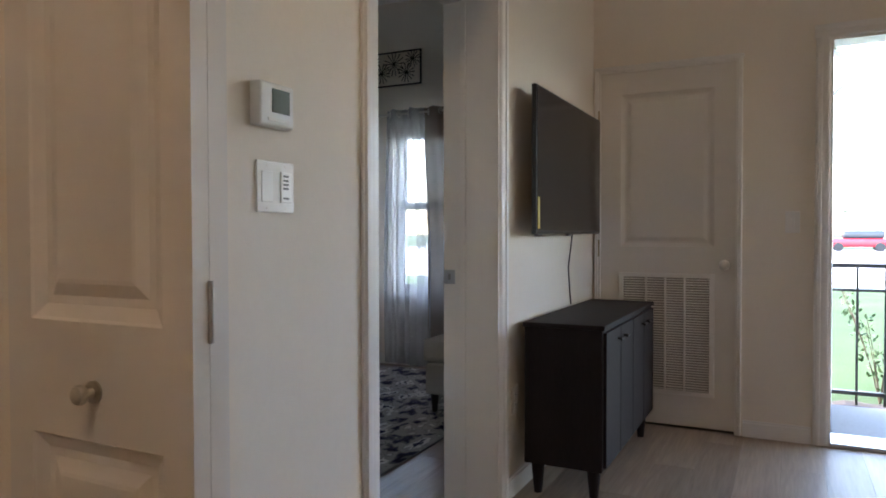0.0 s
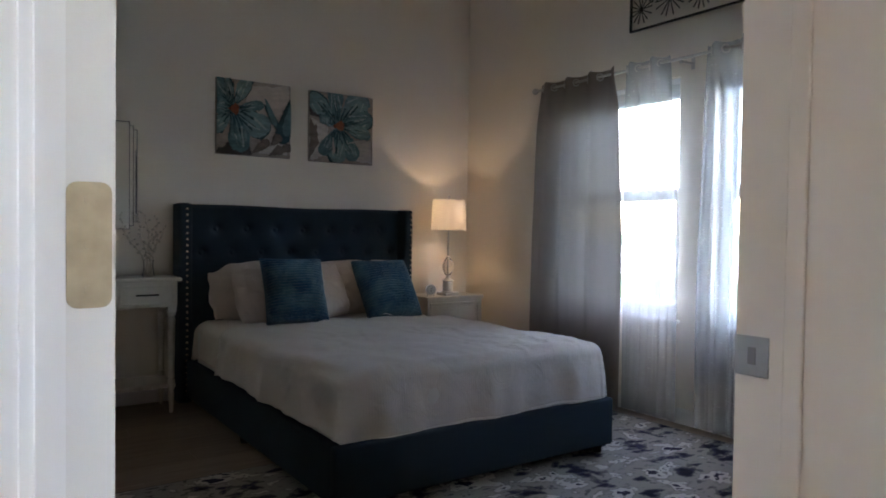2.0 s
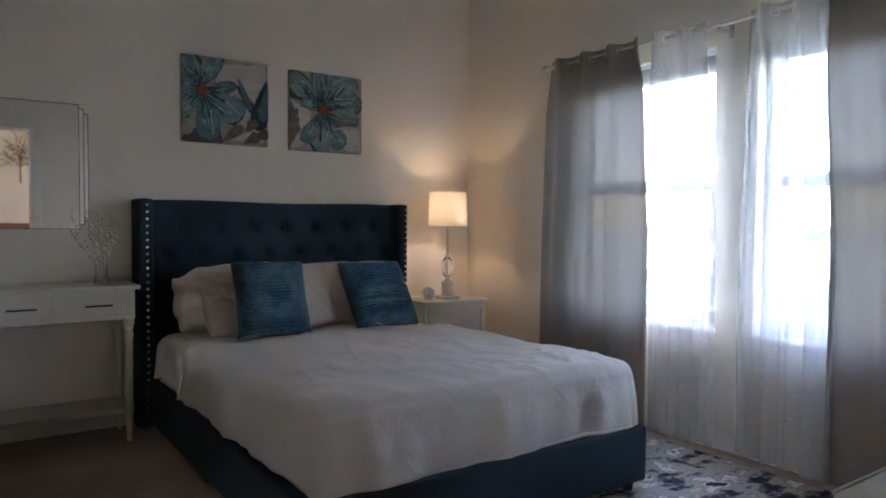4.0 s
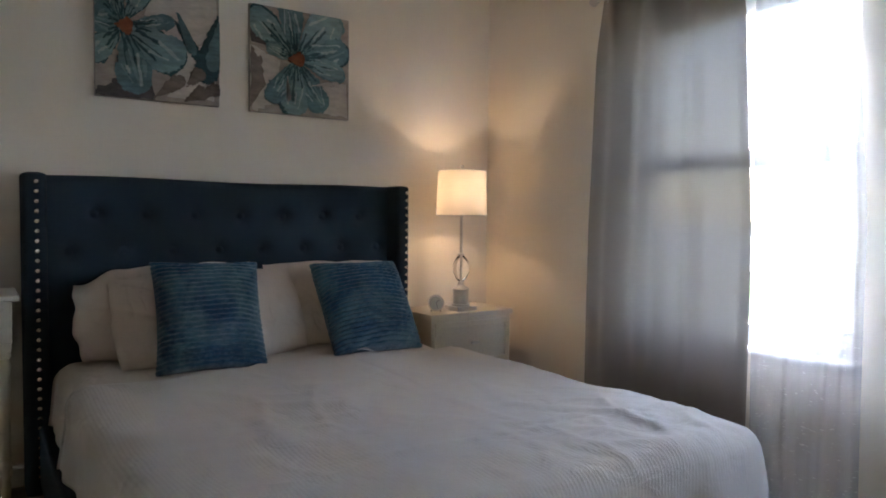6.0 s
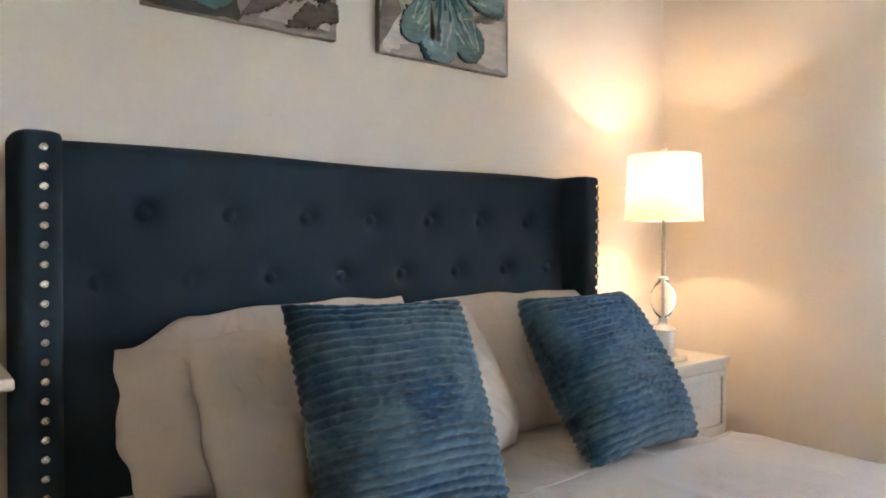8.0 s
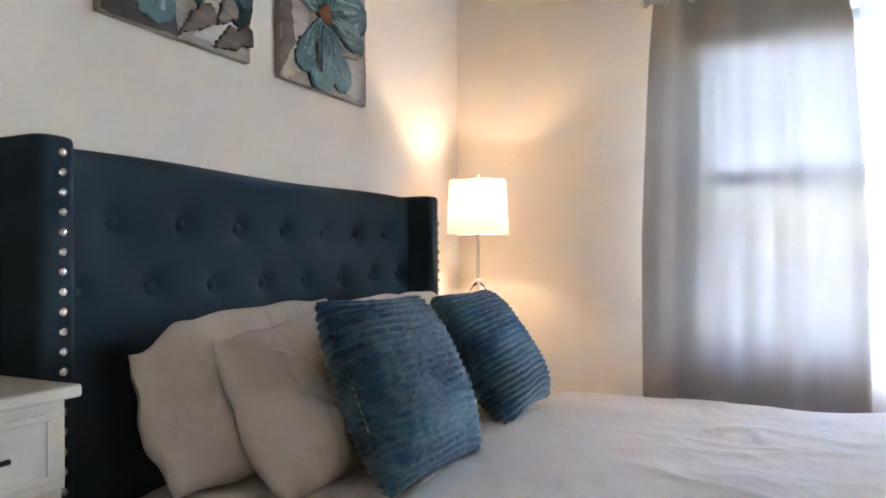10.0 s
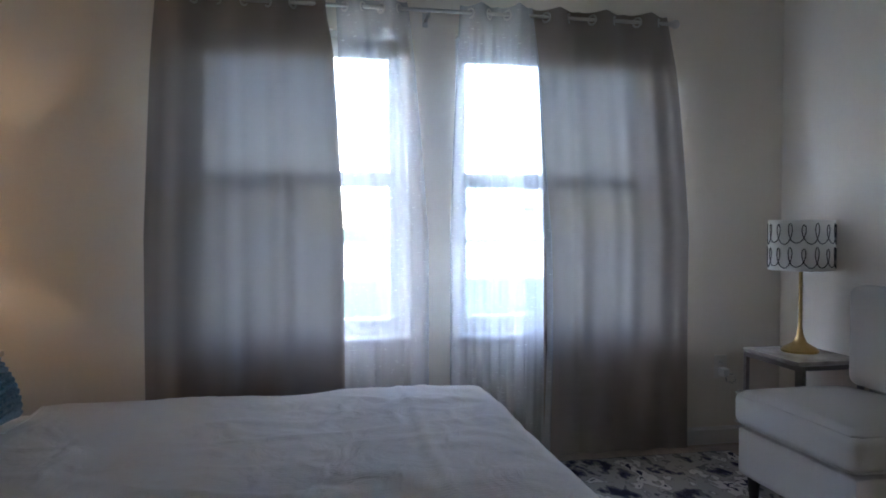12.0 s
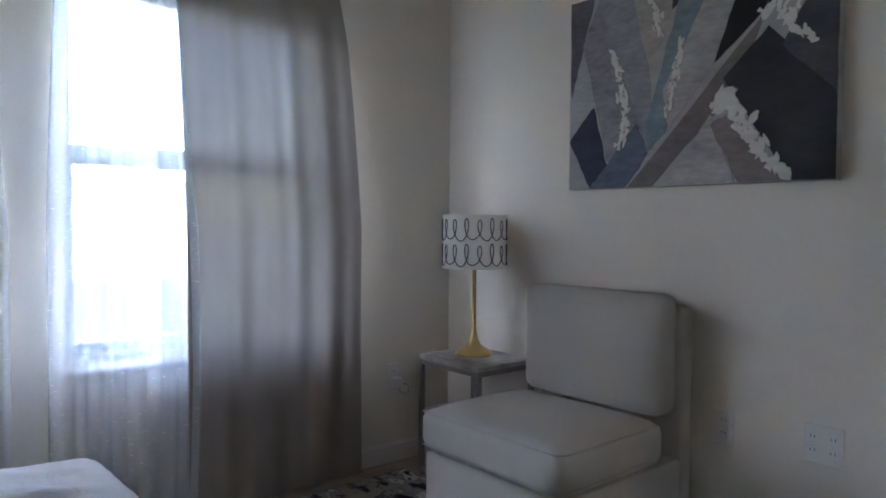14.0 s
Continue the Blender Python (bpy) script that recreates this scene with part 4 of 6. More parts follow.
for x1 in (3.089, 2.757, 2.440, 2.123):
    x0 = x1 - 0.293 if x1 > 3 else x1 - 0.285
    bm = bmesh.new()
    for b in ((x0, x1, 0.650, 0.662), (x0, x1, 0.752, 0.764), (x0, x0 + 0.012, 0.662, 0.752), (x1 - 0.012, x1, 0.662, 0.752)):
        box(bm, b[0], TY0 - 0.006, b[2], b[1], TY0 - 0.0005, b[3], 0.002)
    box(bm, x0 + 0.012, TY0 - 0.003, 0.662, x1 - 0.012, TY0 - 0.0005, 0.752)
    dr = part("drawer", bm, BONE, table)
    bm = bmesh.new()
    xc = (x0 + x1) / 2
    tube(bm, (xc - 0.062, TY0 - 0.022, 0.708), (xc + 0.062, TY0 - 0.022, 0.708), 0.0045, n=8)
    for s in (-0.045, 0.045):
        tube(bm, (xc + s, TY0 - 0.022, 0.708), (xc + s, TY0 - 0.002, 0.708), 0.0035, n=8)
    part("handle", bm, BLACKIRON, dr, "black bar handle")
for lx in (TX0 + 0.055, TX1 - 0.052):
    for ly in (TY0 + 0.028, TY1 - 0.04):
        bm = bmesh.new()
        box(bm, lx - 0.024, ly - 0.024, 0.600, lx + 0.024, ly + 0.024, 0.634, 0.003)
        lathe(bm, [(0.020, 0.600), (0.024, 0.592), (0.024, 0.582), (0.016, 0.575), (0.023, 0.558), (0.024, 0.535), (0.019, 0.520), (0.021, 0.50), (0.0175, 0.24), (0.020, 0.215), (0.015, 0.205), (0.021, 0.195), (0.021, 0.150), (0.014, 0.13), (0.018, 0.115), (0.011, 0.0)][::-1], lx, ly, 16)
        part("leg", bm, BONE, table, smooth=True)
bm = bmesh.new()
box(bm, TX0 + 0.035, TY0 + 0.012, 0.152, TX1 - 0.03, TY1 - 0.02, 0.176, 0.004)
part("shelf", bm, BONE, table)

vase = thing("twig_vase", 2.98, 5.17, 0.804, "small clear glass vase with pale beaded twigs on the console", "vase")
bm = bmesh.new()
lathe(bm, [(0.034, 0.804), (0.036, 0.812), (0.030, 0.84), (0.026, 0.88), (0.030, 0.905), (0.027, 0.904), (0.023, 0.88), (0.027, 0.84), (0.032, 0.815)], 2.98, 5.17, 24)
part("glass", bm, clear_glass("vase_glass"), vase, smooth=True)
TWIG = plain("pale_twig", (0.56, 0.47, 0.36), 0.6, vary=0.2)
BEAD = plain("pearl_bead", (0.76, 0.70, 0.60), 0.2, 0.2, vary=0.2)
rnd = random.Random(4)
for i in range(8):
    a = i * 0.8 + rnd.uniform(-0.3, 0.3)
    out = rnd.uniform(0.06, 0.15)
    h = rnd.uniform(0.16, 0.31)
    pts = []
    for k in range(9):
        s = k / 8
        pts.append((2.98 + 0.012 * math.cos(a) + math.cos(a) * out * s ** 1.6 + 0.008 * math.sin(9 * s + i), 5.17 + min(0.12, math.sin(a) * out * 0.8 * s ** 1.6), 0.82 + (h + 0.05) * s))
    bm = bmesh.new()
    sweep(bm, pts, 0.0022, 6, 0.001)
    for k in range(3, 9):
        p, side = Vector(pts[k]), (-1) ** k
        tip = p + Vector((0.022 * side * math.cos(a + 1), 0.01 * side, 0.018))
        sweep(bm, [p, tip], 0.0012, 5)
    tw = part("twig", bm, TWIG, vase)
    bm = bmesh.new()
    for k in range(3, 9):
        p, side = Vector(pts[k]), (-1) ** k
        for q in (p, p + Vector((0.022 * side * math.cos(a + 1), 0.01 * side, 0.018))):
            bmesh.ops.create_icosphere(bm, subdivisions=1, radius=rnd.uniform(0.005, 0.009), matrix=Matrix.Translation(q))
    b = part("beads", bm, BEAD, tw, smooth=True)
    b["kind"] = "stuff"

MIRROR = plain("mirror_silver", (0.86, 0.87, 0.87), 0.02, 1.0, vary=0.005)
EDGE = plain("mirror_bevel_edge", (0.32, 0.33, 0.33), 0.25, 0.6)
mirror = thing("wall_mirror", 2.50, 5.36, 1.09, "silver wall mirror with layered glass edges above the console table", "mirror")
mx0, mx1, mz0, mz1 = 2.05, 2.955, 1.085, 1.742
for k, (ix, iz) in enumerate(((0.0, 0.045), (0.022, 0.022), (0.045, 0.0))):
    y1 = 5.368 - 0.006 * k
    bm = bmesh.new()
    box(bm, mx0 + ix, y1 - 0.005, mz0 + iz, mx1 - ix, y1, mz1 - iz, 0.0015, 1)
    part("mirror_plate", bm, MIRROR, mirror)
    bm = bmesh.new()
    e = 0.0035
    for b in ((mx0 + ix, mx1 - ix, mz0 + iz, mz0 + iz + e), (mx0 + ix, mx1 - ix, mz1 - iz - e, mz1 - iz), (mx0 + ix, mx0 + ix + e, mz0 + iz + e, mz1 - iz - e), (mx1 - ix - e, mx1 - ix, mz0 + iz + e, mz1 - iz - e)):
        box(bm, b[0], y1 - 0.0065, b[2], b[1], y1 - 0.0052, b[3])
    part("bevel_line", bm, EDGE, mirror)


# ---------------------------------------------------------------- pictures
def paint(name, colour, vary=0.25):
    return plain(name, colour, 0.55, scale=28, vary=vary, bump=0.5, bump_scale=90, spec=0.3, stretch=(1, 1, 2.5), patches=9)


class Canvas:
    """A stretched canvas on a wall; strokes are thin raised patches of paint laid one over another. u to the right, v up, 0 to 1."""

    def __init__(self, name, place, w, h, depth, ground, label, category="painting"):
        self.at, self.w, self.h, self.depth, self.layer = place, w, h, depth, 0
        self.thing = thing(name, *place(0.5, 0.0, 0.0), label, category)
        bm = bmesh.new()
        a, b = Vector(place(0, 0, 0.001)), Vector(place(1, 1, depth))
        lo, hi = [min(p, q) for p, q in zip(a, b)], [max(p, q) for p, q in zip(a, b)]
        box(bm, *lo, *hi, 0.003)
        part("canvas", bm, ground, self.thing)

    def stroke(self, pts, material, ragged=0.0, seed=0, rise=0.00025):
        rnd = random.Random(seed + int(self.layer * 100))
        self.layer += rise / 0.00025
        d0, d1 = self.depth - 0.0008, self.depth + 0.0004 + 0.00025 * self.layer
        line = []
        for i, (u, v) in enumerate(pts):
            nu, nv = pts[(i + 1) % len(pts)]
            n = 7 if ragged else 2
            for k in range(n):
                s = k / n
                line.append((u + (nu - u) * s + rnd.uniform(-1, 1) * ragged, v + (nv - v) * s + rnd.uniform(-1, 1) * ragged))
        line = [(min(0.998, max(0.002, u)), min(0.998, max(0.002, v))) for u, v in line]
        bm = bmesh.new()
        top = [bm.verts.new(self.at(u, v, d1)) for u, v in line]
        low = [bm.verts.new(self.at(u, v, d0)) for u, v in line]
        cap = bm.faces.new(top)
        for i in range(len(line)):
            k = (i + 1) % len(line)
            if (top[i].co - top[k].co).length > 1e-6:
                bm.faces.new((top[i], top[k], low[k], low[i]))
        bmesh.ops.triangulate(bm, faces=[cap])
        part("paint_stroke", bm, material, self.thing)

    def petal(self, cu, cv, ang, length, width, material, seed=0, streaks=()):
        pts = []
        c, s = math.cos(ang), math.sin(ang)
        rnd = random.Random(seed)
        for i in range(15):
            k = i / 14
            a = k * math.pi * 2
            along = length * math.sin(a / 2) ** 0.9
            side = width * math.sin(a) * (0.75 + 0.25 * rnd.random())
            pts.append((cu + along * c - side * s, cv + along * s + side * c))
        self.stroke(pts, material, 0.010, seed)
        if streaks:
            for k in range(9):
                off = (k - 4) * 0.19 + rnd.uniform(-0.1, 0.1)
                w2 = width * rnd.uniform(0.03, 0.09)
                a0, a1 = (rnd.uniform(0.06, 0.2), rnd.uniform(0.3, 0.75)) if k % 2 else (rnd.uniform(0.35, 0.6), rnd.uniform(0.7, 0.95))
                line = []
                for f, sgn in ((a0, 1), (a1, 1), (a1, -1), (a0, -1)):
                    side = width * off * math.sin(math.pi * f) * 0.9 + sgn * w2
                    line.append((cu + length * f * c - side * s, cv + length * f * s + side * c))
                self.stroke(line, streaks[k % len(streaks)], 0.009, seed + k, 0.00008)


TEALS = [paint("teal_paint", (0.115, 0.210, 0.225), 0.4), paint("pale_teal_paint", (0.185, 0.29, 0.30), 0.4), paint("deep_teal_paint", (0.035, 0.085, 0.095), 0.5)]
PALE = paint("pale_blue_paint", (0.34, 0.42, 0.42), 0.3)
PTAUPE = paint("taupe_paint", (0.36, 0.31, 0.27), 0.25)
PCREAM = paint("cream_paint_stroke", (0.54, 0.49, 0.44), 0.2)
PDARK = paint("umber_paint", (0.085, 0.078, 0.075), 0.5)
PRUST = paint("rust_paint", (0.26, 0.09, 0.045), 0.4)
PPLUM = paint("plum_brown_paint", (0.19, 0.15, 0.13), 0.4)


def on_headboard_wall(x0, z0, w, h):
    return lambda u, v, d: (x0 + w * u, HY - d, z0 + h * v)


pa = Canvas("flower_painting", on_headboard_wall(3.430, 1.588, 0.510, 0.498), 0.51, 0.498, 0.026, PTAUPE, "square teal flower painting on cream canvas above the bed")
pa.stroke([(0.0, 0.0), (0.45, 0.0), (0.40, 0.22), (0.10, 0.14), (0.0, 0.10)], PDARK, 0.02)
pa.stroke([(0.12, 0.92), (0.22, 0.97), (0.24, 0.6), (0.16, 0.58)], PDARK, 0.02)
pa.stroke([(0.45, 0.95), (0.98, 0.98), (0.98, 0.55), (0.62, 0.5), (0.4, 0.72)], PCREAM, 0.02)
pa.stroke([(0.55, 0.05), (0.95, 0.04), (0.98, 0.55), (0.72, 0.5)], PCREAM, 0.02)
pa.stroke([(0.0, 0.08), (0.12, 0.1), (0.17, 0.5), (0.02, 0.5)], PTAUPE, 0.02)
for k, (ang, ln, wd) in enumerate(((125, 0.52, 0.13), (62, 0.50, 0.10), (12, 0.42, 0.07), (-32, 0.56, 0.20), (-78, 0.58, 0.15), (-130, 0.42, 0.12), (175, 0.26, 0.13), (100, 0.40, 0.06))):
    pa.petal(0.21, 0.61, radians(ang), ln + 0.004, wd + 0.002, TEALS[2 if k % 2 else 0], 20 + k)
    pa.petal(0.21, 0.61, radians(ang + 2), ln - 0.012, wd - 0.006, TEALS[k % 2], 40 + k, (TEALS[1], TEALS[2], PALE, TEALS[2]))
pa.petal(0.62, 0.70, radians(-55), 0.42, 0.05, TEALS[2], 61)
pa.petal(0.64, 0.78, radians(-68), 0.38, 0.04, TEALS[0], 62)
pa.petal(0.98, 0.80, radians(-100), 0.62, 0.12, TEALS[2], 63)
pa.petal(0.99, 0.75, radians(-98), 0.45, 0.07, TEALS[0], 64)
for u, v, a, l in ((0.45, 0.02, 40, 0.32), (0.70, 0.02, 30, 0.22), (0.72, 0.15, 50, 0.2), (0.83, 0.10, 20, 0.18)):
    pa.petal(u, v, radians(a), l, 0.07, PPLUM, 70)
pa.petal(0.15, 0.60, 0.0, 0.13, 0.075, PRUST, 80)

pb = Canvas("flower_painting", on_headboard_wall(4.080, 1.583, 0.508, 0.498), 0.508, 0.498, 0.026, PTAUPE, "square painting of a large teal bloom above the bed")
pb.stroke([(0.0, 0.92), (0.12, 1.0), (0.42, 0.55), (0.0, 0.66)], PDARK, 0.02)
pb.stroke([(0.0, 0.62), (0.3, 0.5), (0.25, 0.1), (0.02, 0.0)], PCREAM, 0.02)
pb.stroke([(0.62, 0.3), (0.98, 0.35), (0.97, 0.03), (0.74, 0.02)], PCREAM, 0.02)
pb.stroke([(0.62, 0.95), (0.80, 0.97), (0.72, 0.8)], PCREAM, 0.02)
pb.stroke([(0.0, 0.05), (0.14, 0.25), (0.10, 0.5), (0.0, 0.6)], PPLUM, 0.02)
for k, (ang, ln, wd) in enumerate(((135, 0.62, 0.15), (96, 0.60, 0.12), (48, 0.66, 0.20), (15, 0.58, 0.16), (-12, 0.52, 0.10), (-60, 0.55, 0.14), (-95, 0.55, 0.15), (-122, 0.50, 0.10), (160, 0.30, 0.07))):
    pb.petal(0.44, 0.53, radians(ang), ln + 0.004, wd + 0.002, TEALS[2 if k % 3 == 0 else 0], 120 + k)
    pb.petal(0.44, 0.53, radians(ang + 3), ln - 0.012, wd - 0.006, TEALS[(k + 1) % 2], 140 + k, (PALE, TEALS[2], TEALS[1], TEALS[2]))
pb.petal(0.60, 0.30, radians(10), 0.28, 0.02, PCREAM, 161)
pb.petal(0.35, 0.35, radians(-85), 0.22, 0.015, PCREAM, 162)
pb.petal(0.36, 0.53, 0.0, 0.16, 0.08, PRUST, 163)

big = Canvas("abstract_painting", lambda u, v, d: (4.712 - 0.998 * u, DY1 + d, 1.245 + 0.738 * v), 1.0, 0.74, 0.042, paint("warm_grey_paint", (0.40, 0.385, 0.375), 0.15), "large abstract painting of grey, navy and brown bands")


def band(colour, *pts, ragged=0.004, name="band_paint"):
    uv = []
    for x, y in pts:
        u = (x - 53) / 892
        uv.append((u, (642 - 39 * u - y) / (620 + 120 * u)))
    big.stroke(uv, paint(name, colour, 0.3), ragged, 7)


band((0.13, 0.12, 0.135), (53, 20), (175, -60), (115, 160), (60, 340))
band((0.27, 0.262, 0.275), (110, 160), (175, 15), (380, 505), (215, 548))
band((0.29, 0.287, 0.305), (170, 0), (200, -90), (330, -90), (400, 440), (380, 512))
band((0.40, 0.36, 0.315), (290, -60), (480, -110), (440, 120), (380, 250))
band((0.045, 0.045, 0.055), (455, 60), (470, -40), (520, -110), (490, 40))
band((0.20, 0.265, 0.295), (490, 0), (520, -110), (620, -120), (440, 450), (380, 510), (370, 420))
band((0.43, 0.40, 0.375), (580, 0), (640, -120), (700, -130), (680, 0), (600, 240), (450, 440), (430, 320))
band((0.015, 0.015, 0.018), (680, 0), (720, -130), (880, -130), (830, 0), (740, 100), (600, 240))
band((0.185, 0.155, 0.15), (760, 60), (740, 110), (300, 634), (390, 630), (600, 400), (700, 250))
band((0.045, 0.045, 0.085), (55, 480), (160, 365), (215, 560), (150, 635))
band((0.13, 0.155, 0.21), (215, 560), (330, 420), (380, 520), (290, 634), (145, 638))
band((0.42, 0.40, 0.39), (440, 627), (590, 400), (670, 614))
band((0.23, 0.19, 0.175), (590, 430), (640, 400), (820, 606), (680, 613))
band((0.028, 0.028, 0.036), (760, 140), (945, 330), (945, 606), (830, 606), (630, 290))
band((0.075, 0.075, 0.09), (880, 30), (945, -60), (945, 350), (800, 200))
IVORY_PAINT = paint("ivory_impasto", (0.74, 0.71, 0.65), 0.12)


def impasto(count, size, seed, *line):
    """Ragged flakes of thick ivory paint dragged along a line with a knife."""
    rnd = random.Random(seed)
    big.layer += 1
    bm = bmesh.new()
    for i in range(count):
        s = rnd.random() * (len(line) - 1)
        k = int(s)
        f = s - k
        (xa, ya, wa), (xb, yb, wb) = line[k], line[k + 1]
        w = wa + (wb - wa) * f
        cx, cy = xa + (xb - xa) * f + rnd.gauss(0, 0.5) * w, ya + (yb - ya) * f + rnd.gauss(0, 0.35) * w
        turn = math.atan2(yb - ya, xb - xa) + rnd.gauss(0, 0.5)
        ln, wd = size * rnd.uniform(0.4, 1.5), size * rnd.uniform(0.18, 0.6)
        d = big.depth + 0.0006 + 0.00025 * big.layer + rnd.uniform(0.0005, 0.003)
        ring = []
        for j in range(11):
            a = 2 * math.pi * j / 11
            q = rnd.uniform(0.55, 1.1)
            px = cx + q * (ln * math.cos(a) * math.cos(turn) - wd * math.sin(a) * math.sin(turn))
            py = cy + q * (ln * math.cos(a) * math.sin(turn) + wd * math.sin(a) * math.cos(turn))
            u = min(0.995, max(0.005, (px - 53) / 892))
            v = min(0.995, max(0.005, (642 - 39 * u - py) / (620 + 120 * u)))
            ring.append((u, v))
        cu, cv = sum(p[0] for p in ring) / 11, sum(p[1] for p in ring) / 11
        mid = bm.verts.new(big.at(cu, cv, d))
        rim = [bm.verts.new(big.at(u, v, d - 0.0006)) for u, v in ring]
        low = [bm.verts.new(big.at(u, v, big.depth)) for u, v in ring]
        for j in range(11):
            n = (j + 1) % 11
            bm.faces.new((mid, rim[j], rim[n]))
            bm.faces.new((rim[j], low[j], low[n], rim[n]))
    ob = part("impasto", bm, IVORY_PAINT, big.thing, "thick ragged ivory paint")
    ob["kind"] = "stuff"


impasto(120, 20, 1, (615, 380, 22), (650, 330, 30), (690, 440, 38), (760, 540, 24), (825, 600, 8))
impasto(90, 16, 2, (745, 110, 14), (830, 10, 26), (865, 30, 26), (810, 120, 20), (890, 200, 12))
impasto(80, 15, 3, (235, 180, 8), (275, 300, 20), (300, 410, 26), (262, 500, 12))
impasto(45, 14, 4, (500, 160, 6), (475, 270, 12), (445, 400, 8))
impasto(40, 13, 5, (330, -60, 10), (400, 60, 16), (420, 150, 12))

# wire star wall art
star = thing("wire_wall_art", WX - 0.02, 3.24, 2.346, "dark metal framed wall art with wire starbursts above the curtains", "wall art")
sy0, sy1, sz0, sz1 = 2.80, 3.683, 2.346, 2.633
for b in ((sy0, sy1, sz0, sz0 + 0.010), (sy0, sy1, sz1 - 0.010, sz1), (sy0, sy0 + 0.010, sz0 + 0.01, sz1 - 0.01), (sy1 - 0.010, sy1, sz0 + 0.01, sz1 - 0.01)):
    bm = bmesh.new()
    box(bm, WX - 0.028, b[0], b[2], WX - 0.010, b[1], b[3], 0.0015)
    part("frame_bar", bm, BLACKIRON, star)
rnd = random.Random(9)
IRON2 = plain("bronze_wire", (0.05, 0.04, 0.03), 0.45, 0.7, vary=0.3)
for k, (cy, cz, r) in enumerate(((3.60, 2.47, 0.085), (3.50, 2.555, 0.065), (3.39, 2.49, 0.105), (3.27, 2.56, 0.075), (3.18, 2.46, 0.085), (3.06, 2.53, 0.10), (2.94, 2.45, 0.08), (2.88, 2.56, 0.07))):
    bm = bmesh.new()
    bmesh.ops.create_icosphere(bm, subdivisions=2, radius=0.012, matrix=Matrix.Translation((WX - 0.019, cy, cz)))
    burst = part("starburst", bm, IRON2, star, smooth=True)
    for i in range(14):
        a = 2 * math.pi * i / 14 + rnd.uniform(-0.06, 0.06)
        rr = min(r, abs(((sz1 if math.sin(a) > 0 else sz0) - cz) / (math.sin(a) + 1e-6)), abs(((sy1 if math.cos(a) > 0 else sy0) - cy) / (math.cos(a) + 1e-6)))
        bm = bmesh.new()
        tube(bm, (WX - 0.019, cy, cz), (WX - 0.019 - 0.006 * (i % 2), cy + rr * math.cos(a), cz + rr * math.sin(a)), 0.0022, 0.0042, 6)
        part("ray", bm, IRON2, burst)

# ---------------------------------------------------------------- chair, side table, lamp
CHAIRC = plain("grey_linen_upholstery", (0.50, 0.465, 0.415), 0.9, scale=350, vary=0.10, bump=0.5, bump_scale=800, spec=0.15)
CHX0, CHX1 = 4.155, 4.800
chair = thing("slipper_chair", 4.48, 1.78, 0, "armless light grey linen slipper chair below the large painting", "chair")


def cushion(name, b, puff, axis, material, parent, bev=0.03):
    bm = bmesh.new()
    x0, y0, z0, x1, y1, z1 = b
    n = 16
    made = box(bm, *b, 0)
    bmesh.ops.subdivide_edges(bm, edges=list(bm.edges), cuts=n, use_grid_fill=True)
    cen = Vector(((x0 + x1) / 2, (y0 + y1) / 2, (z0 + z1) / 2))
    half = Vector(((x1 - x0) / 2, (y1 - y0) / 2, (z1 - z0) / 2))
    for v in bm.verts:
        d = v.co - cen
        q = Vector((d.x / half.x, d.y / half.y, d.z / half.z))
        # rounded box
        inner = Vector([max(-1 + bev / h, min(1 - bev / h, k)) * h for k, h in zip(q, half)])
        off = d - inner
        if off.length > 1e-6:
            v.co = cen + inner + off.normalized() * min(off.length, bev)
        o = [1 - abs(k) ** 2.5 for k in q]
        bulge = 1.0
        for i in range(3):
            if i != axis:
                bulge *= max(0.0, o[i])
        v.co[axis] += puff * bulge * (1 if q[axis] > 0 else -0.3) + 0.002 * noise.noise(v.co * 9)
    return part(name, bm, material, parent, smooth=True)


cushion("seat_base", (CHX0 + 0.01, 1.42, 0.12, CHX1 - 0.01, 2.075, 0.315), 0.0, 2, CHAIRC, chair, 0.02)
seat = cushion("seat_cushion", (CHX0, 1.56, 0.321, CHX1, 2.095, 0.458), 0.026, 2, CHAIRC, chair, 0.040)
cushion("back_frame", (CHX0 + 0.005, 1.385, 0.12, CHX1 - 0.005, 1.47, 0.835), 0.0, 1, CHAIRC, chair, 0.025)
cushion("back_cushion", (CHX0 + 0.012, 1.466, 0.462, CHX1 - 0.012, 1.585, 0.876), 0.028, 1, CHAIRC, chair, 0.042)
bm = bmesh.new()
for z in (0.336, 0.452):
    loop = [(CHX0 + 0.004, 1.60, z), (CHX0 + 0.004, 2.06, z), (CHX0 + 0.02, 2.088, z), (CHX1 - 0.02, 2.088, z), (CHX1 - 0.004, 2.06, z), (CHX1 - 0.004, 1.60, z)]
    sweep(bm, loop, 0.0035, 6)
part("piping", bm, CHAIRC, seat)
for lx in (CHX0 + 0.06, CHX1 - 0.06):
    for ly in (1.46, 2.03):
        bm = bmesh.new()
        tube(bm, (lx, ly, 0), (lx, ly, 0.125), 0.015, 0.026, 14)
        part("leg", bm, WOODDARK, chair, "black tapered wooden leg")


def marble():
    m = plain("white_grey_marble", (0.46, 0.43, 0.40), 0.2, scale=14, vary=0.55, patches=5)
    return m


